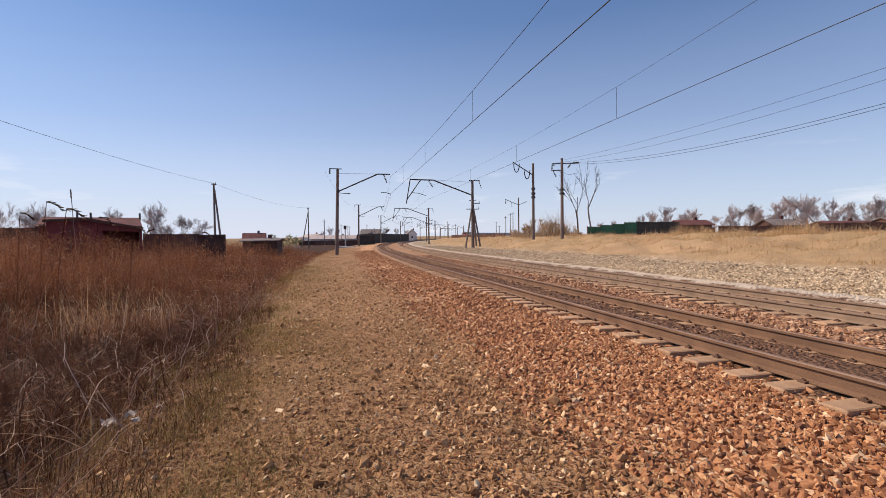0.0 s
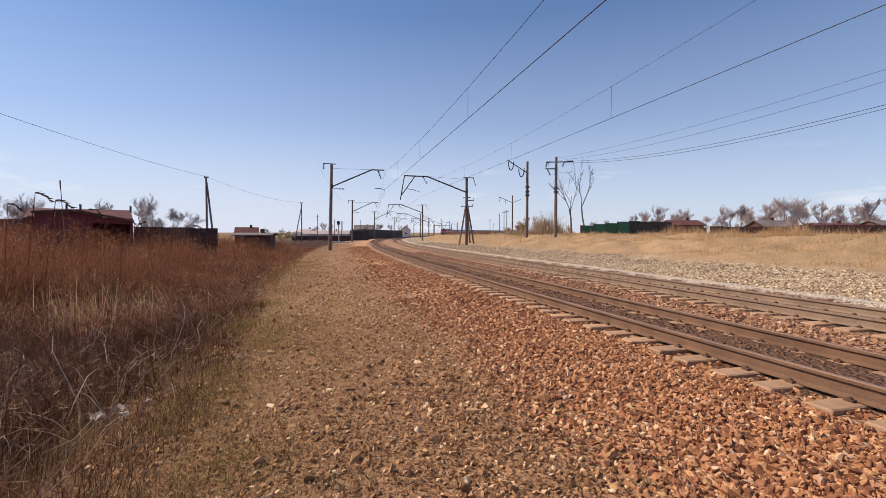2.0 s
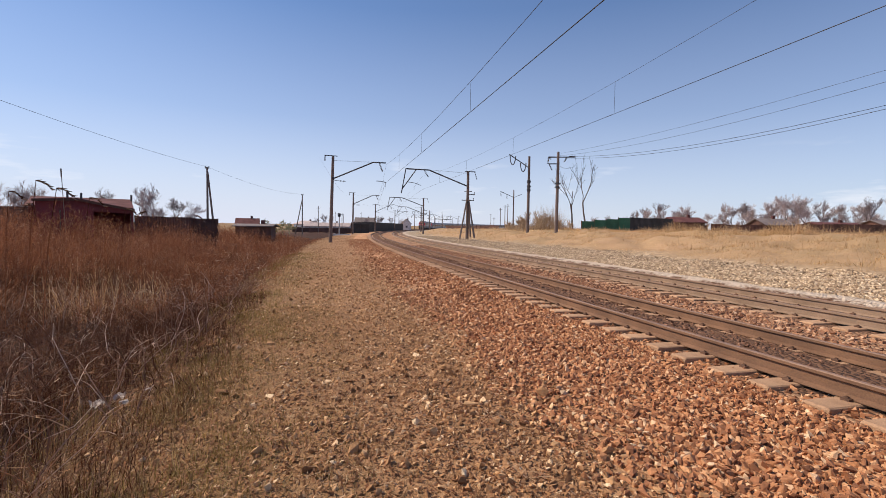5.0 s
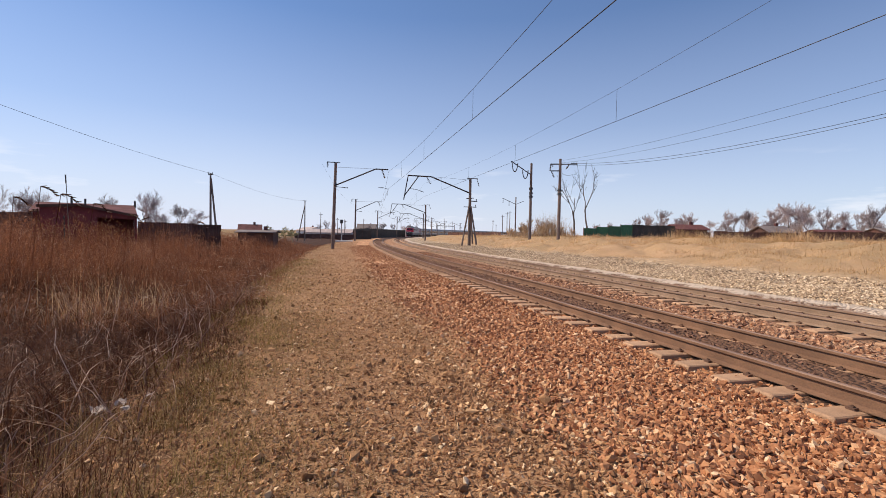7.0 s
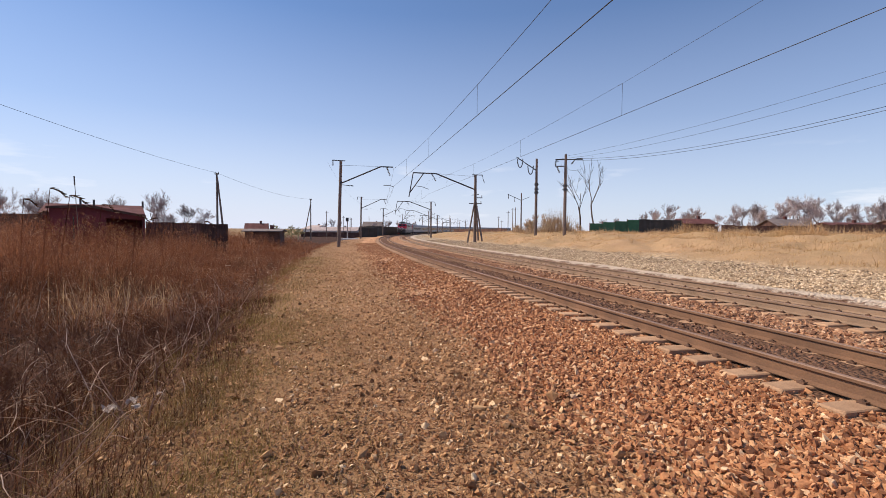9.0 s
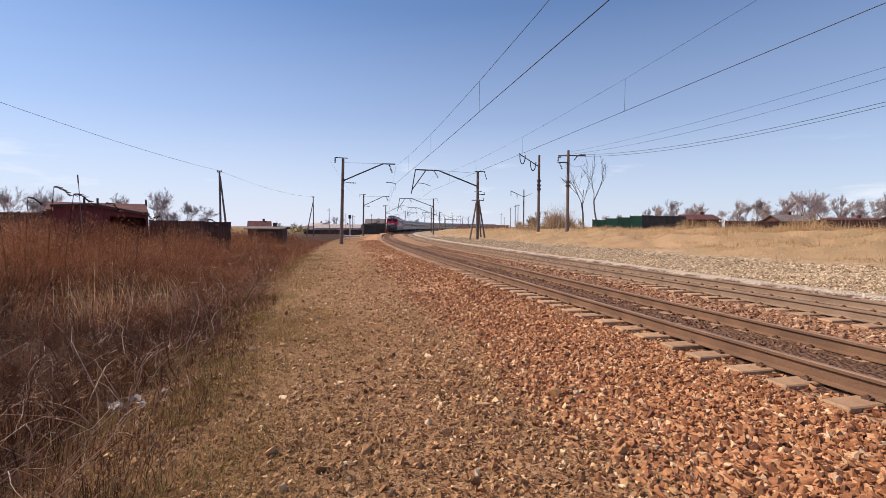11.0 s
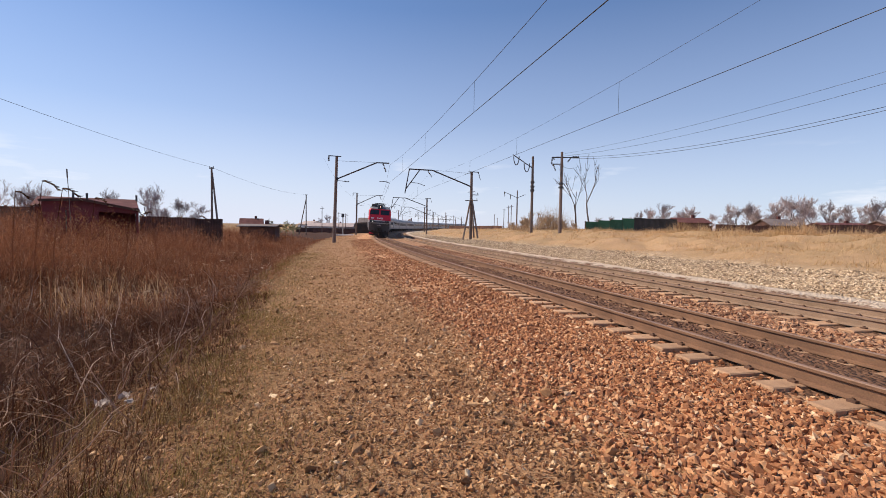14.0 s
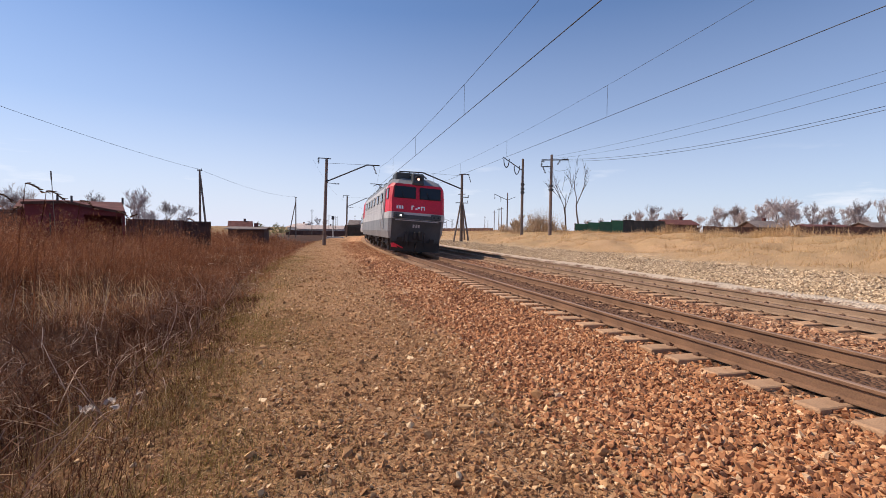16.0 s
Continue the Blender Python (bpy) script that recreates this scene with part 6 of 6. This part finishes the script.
fence(15, 110, 3, 160, 1.2, 0.6, M_DKWOOD, "low dark fence far along the bank", 3.5)

# ---- bare trees ----
M_BARK = surface("grey-brown bark", (0.15, 0.112, 0.095), (0.095, 0.07, 0.06), 4, 0.9, 0, 0.3, 30, rand=0.2)
M_TWIG = surface("fine grey-mauve twigs", (0.45, 0.375, 0.37), (0.33, 0.27, 0.265), 1, 0.9, 0, 0, 20, rand=0.25)
M_BUSH = surface("fine straw-brown twigs", (0.62, 0.46, 0.30), (0.46, 0.33, 0.21), 1, 0.9, 0, 0, 20, rand=0.2)
M_SPROUT = surface("yellow-green budding twigs", (0.50, 0.44, 0.24), (0.36, 0.31, 0.16), 1, 0.9, 0, 0, 20, rand=0.2)


def tree_meshes(seed, h, depth=5, spread=0.55, trunk=0.35, twig=0.012, thick=0.02, kids=3):
    """Trunk and crown of a bare tree as two lists of tapering three-sided sticks."""
    rng = np.random.RandomState(seed)
    out = {0: ([], []), 1: ([], [])}

    def stick(kind, p, q, a, b, n):
        v, f = out[kind]
        d = (q - p).normalized()
        s1 = d.orthogonal().normalized()
        s2 = d.cross(s1)
        o = len(v)
        for c, w in ((p, a), (q, b)):
            for k in range(n):
                t = 6.2832 * k / n
                v.append(c + (s1 * math.cos(t) + s2 * math.sin(t)) * w)
        for k in range(n):
            f.append((o + k, o + (k + 1) % n, o + n + (k + 1) % n, o + n + k))

    def grow(p, d, ln, w, lev):
        segs = 3 if lev < 2 else 2
        kind = 0 if lev < 2 else 1
        pts = [p]
        for k in range(segs):
            d = (d + Vector((rng.normal(0, 0.13), rng.normal(0, 0.13), 0.05))).normalized()
            q = pts[-1] + d * ln / segs
            w2 = max(twig * 0.6, w * (1 - 0.3 * (k + 1) / segs))
            stick(kind, pts[-1], q, max(w * (1 - 0.3 * k / segs), twig * 0.6), w2, 6 if lev == 0 else 4 if lev == 1 else 3)
            pts.append(q)
        if lev >= depth:
            return
        for i in range(kids + (1 if lev > 1 else 0)):
            at_p = pts[rng.randint(max(1, segs - 2), segs + 1)] if lev else pts[-1 if i == 0 else rng.randint(1, segs + 1)]
            side = Vector((rng.normal(0, 1), rng.normal(0, 1), rng.normal(0.25, 0.4))).normalized()
            nd = (d * (1 - spread) + side * spread).normalized() if i or lev > 1 else (d + side * 0.2).normalized()
            grow(at_p, nd, ln * rng.uniform(0.55, 0.82), max(twig, w * rng.uniform(0.45, 0.62)), lev + 1)
    grow(Vector((0, 0, -0.2)), Vector((rng.normal(0, 0.04), rng.normal(0, 0.04), 1)), h * trunk, h * thick, 0)
    return out


def tree(name, m, label, seed, h, bark, twigs, category="tree", group="bare trees", **kw):
    o = tree_meshes(seed, h, **kw)
    t = thing(name, m, label, category, group)
    for k, nm, mt in ((0, "trunk", bark), (1, "crown", twigs)):
        ob = new(nm, raw(nm, o[k][0], o[k][1], mt))
        ob.parent = t
    return t


def scaled(x, y, turn, k):
    return at_xy(x, y, turn) @ Matrix.Scale(k, 4)


KINDS = [tree("bare_tree", at_xy(*spot(0.47, 112)), "bare grey-mauve tree with fine twigs behind the fence", 200 + i, 8.0, M_BARK, M_TWIG,
              depth=6, spread=sp, trunk=tk, twig=0.008, thick=0.012) for i, (sp, tk) in enumerate(((0.30, 0.26), (0.34, 0.23), (0.28, 0.30), (0.36, 0.24)))]


def plant(ob, m, k):
    c = copy_thing(ob, m)
    c.scale = (k, k, k)
    return c


rnd = random.Random(9)
KINDS[1].matrix_basis, KINDS[2].matrix_basis, KINDS[3].matrix_basis = at_xy(*spot(0.54, 105)), at_xy(*spot(0.70, 118)), at_xy(*spot(0.93, 112))
for i, (u, d, k) in enumerate(((0.455, 120, 0.7), (0.49, 116, 0.85), (0.56, 110, 0.7), (0.515, 125, 0.8), (0.635, 112, 0.75), (0.655, 120, 0.85), (0.68, 108, 0.8), (0.725, 110, 0.95), (0.745, 115, 1.0),
                               (0.775, 108, 1.05), (0.80, 116, 1.0), (0.83, 106, 0.95), (0.86, 110, 0.9), (0.90, 120, 0.95), (0.955, 100, 1.0), (0.985, 108, 1.0), (1.02, 104, 0.9),
                               (0.60, 125, 0.6), (0.42, 130, 0.5), (0.36, 140, 0.55), (0.38, 150, 0.55), (0.87, 125, 0.95), (0.76, 128, 1.0), (0.70, 126, 0.9), (0.94, 126, 1.0), (0.80, 130, 1.05))):
    plant(KINDS[i % 4], at_xy(*spot(u, d), rnd.uniform(0, 360)), k * 1.75 * rnd.uniform(0.85, 1.05))
for u, d, k in ((-0.64, 75, 0.78), (-0.60, 78, 0.74), (-0.575, 72, 0.66), (-0.55, 80, 0.62), (-0.93, 55, 0.6), (-0.90, 60, 0.6), (-0.88, 52, 0.62), (-0.98, 50, 0.7), (-0.72, 90, 0.8),
                (-0.14, 215, 0.8), (-0.125, 225, 0.75), (-0.105, 240, 0.7), (-0.155, 230, 0.6), (-0.25, 190, 0.65), (-0.235, 200, 0.6), (-0.27, 200, 0.6), (-0.08, 250, 0.65)):
    plant(KINDS[rnd.randrange(4)], at_xy(*spot(u, d), rnd.uniform(0, 360)), k * 1.8)
for i in range(22):     # low scrub that closes the gaps between the trees
    plant(KINDS[i % 4], at_xy(*spot(0.44 + 0.026 * i + rnd.uniform(-0.01, 0.01), rnd.uniform(96, 118)), rnd.uniform(0, 360)), rnd.uniform(0.7, 1.05))
# two tall old trees, nearly without side branches
for u, sd, k in ((0.3005, 301, 0.76), (0.3255, 304, 0.76)):
    tree("bare_tree", scaled(*spot(u, 75), 40 * sd, k), "tall sparse dead tree with few crooked limbs", sd, 13.0, M_BARK, M_BARK, group="tall bare trees", depth=4, spread=0.36, trunk=0.5, twig=0.03, thick=0.016, kids=2)

BUSH = [tree("bare_bush", at_xy(*spot(0.225 + 0.03 * i, 58 + 3 * i)), "leafless straw-brown bush on the bank", 400 + i, 4.2, M_BUSH, M_BUSH, "bush", "leafless bushes",
             depth=4, spread=0.34, trunk=0.14, twig=0.008, thick=0.007, kids=5) for i in range(2)]
for u, d, k in ((0.20, 60, 0.9), (0.24, 62, 1.05), (0.27, 66, 0.85), (0.215, 66, 1.0), (0.185, 70, 0.8), (0.19, 75, 0.9), (0.16, 90, 0.7), (0.15, 100, 0.7), (0.29, 70, 0.6), (0.34, 85, 0.5)):
    plant(BUSH[rnd.randrange(2)], at_xy(*spot(u, d), rnd.uniform(0, 360)), k * 1.8)
M_THICKET = plant_mat("straw-brown thicket stems", [(0.0, (0.26, 0.17, 0.10)), (0.6, (0.46, 0.33, 0.21)), (1.0, (0.66, 0.52, 0.36))], (0.85, 0.8, 0.8))
for u0, u1, d, h in ((0.198, 0.275, 58.0, 2.7), (0.165, 0.20, 66.0, 1.7), (0.275, 0.30, 62.0, 1.5)):
    (ra, rb), (sa, sb) = rs(np.array([u0 * d, u1 * d]), np.array([d, d + 5.0]))
    ra, rb, sa, sb = min(ra, rb), max(ra, rb), min(sa, sb), max(sa, sb)
    field("thicket", "wispy straw-brown thicket of thin bare stems on the bank", M_THICKET, 160 + int(u0 * 100),
          [(ra, rb, sa, sb, 90, 2.6)], lambda x, y, r, s: h * np.clip(0.85 + 0.5 * wav(x, y, 1.0, 93), 0.3, 1.4), 0.011, 0.4, 3, 0.8)
SPROUT = tree("bare_bush", at_xy(*spot(-0.36, 88)), "yellowish budding bush beside the sheds", 410, 4.6, M_SPROUT, M_SPROUT, "bush", "leafless bushes", depth=5, spread=0.6, trunk=0.2, twig=0.016, thick=0.012, kids=3)
for u, d, k in ((-0.385, 90, 0.85), (-0.34, 86, 0.95), (-0.375, 84, 1.0), (-0.325, 92, 0.8)):
    plant(SPROUT, at_xy(*spot(u, d), rnd.uniform(0, 360)), k * 1.7)

# dead shrubs tangled into the reeds of the ditch
M_SHRUB = surface("dark red-brown dead stems", (0.20, 0.09, 0.052), (0.10, 0.045, 0.028), 2.0, 0.9, 0, 0, 30, rand=0.35)
M_SHRUB2 = surface("grey-pink dead twigs", (0.28, 0.125, 0.06), (0.15, 0.065, 0.032), 2.0, 0.9, 0, 0, 30, rand=0.35)
SHRUBS = [tree("dead_shrub", at_xy(x, y), "tangled leafless red-brown shrub in the ditch", 430 + i, 1.9, M_SHRUB, M_SHRUB2, "shrub", "dead shrubs in the ditch",
               depth=5, spread=0.5, trunk=0.3, twig=0.0035, thick=0.006, kids=3) for i, (x, y) in enumerate(((-4.6, 4.6), (-5.6, 6.4), (-4.2, 3.4)))]
for i in range(40):
    r, s = rnd.uniform(467.6, 474.5), rnd.uniform(1.2, 26) ** 1.0
    p = at(r, s)
    plant(SHRUBS[i % 3], at_xy(p.x, p.y, rnd.uniform(0, 360), -0.4), rnd.uniform(0.6, 1.1) * (1.0 if r > 468 else 0.7))

motions()
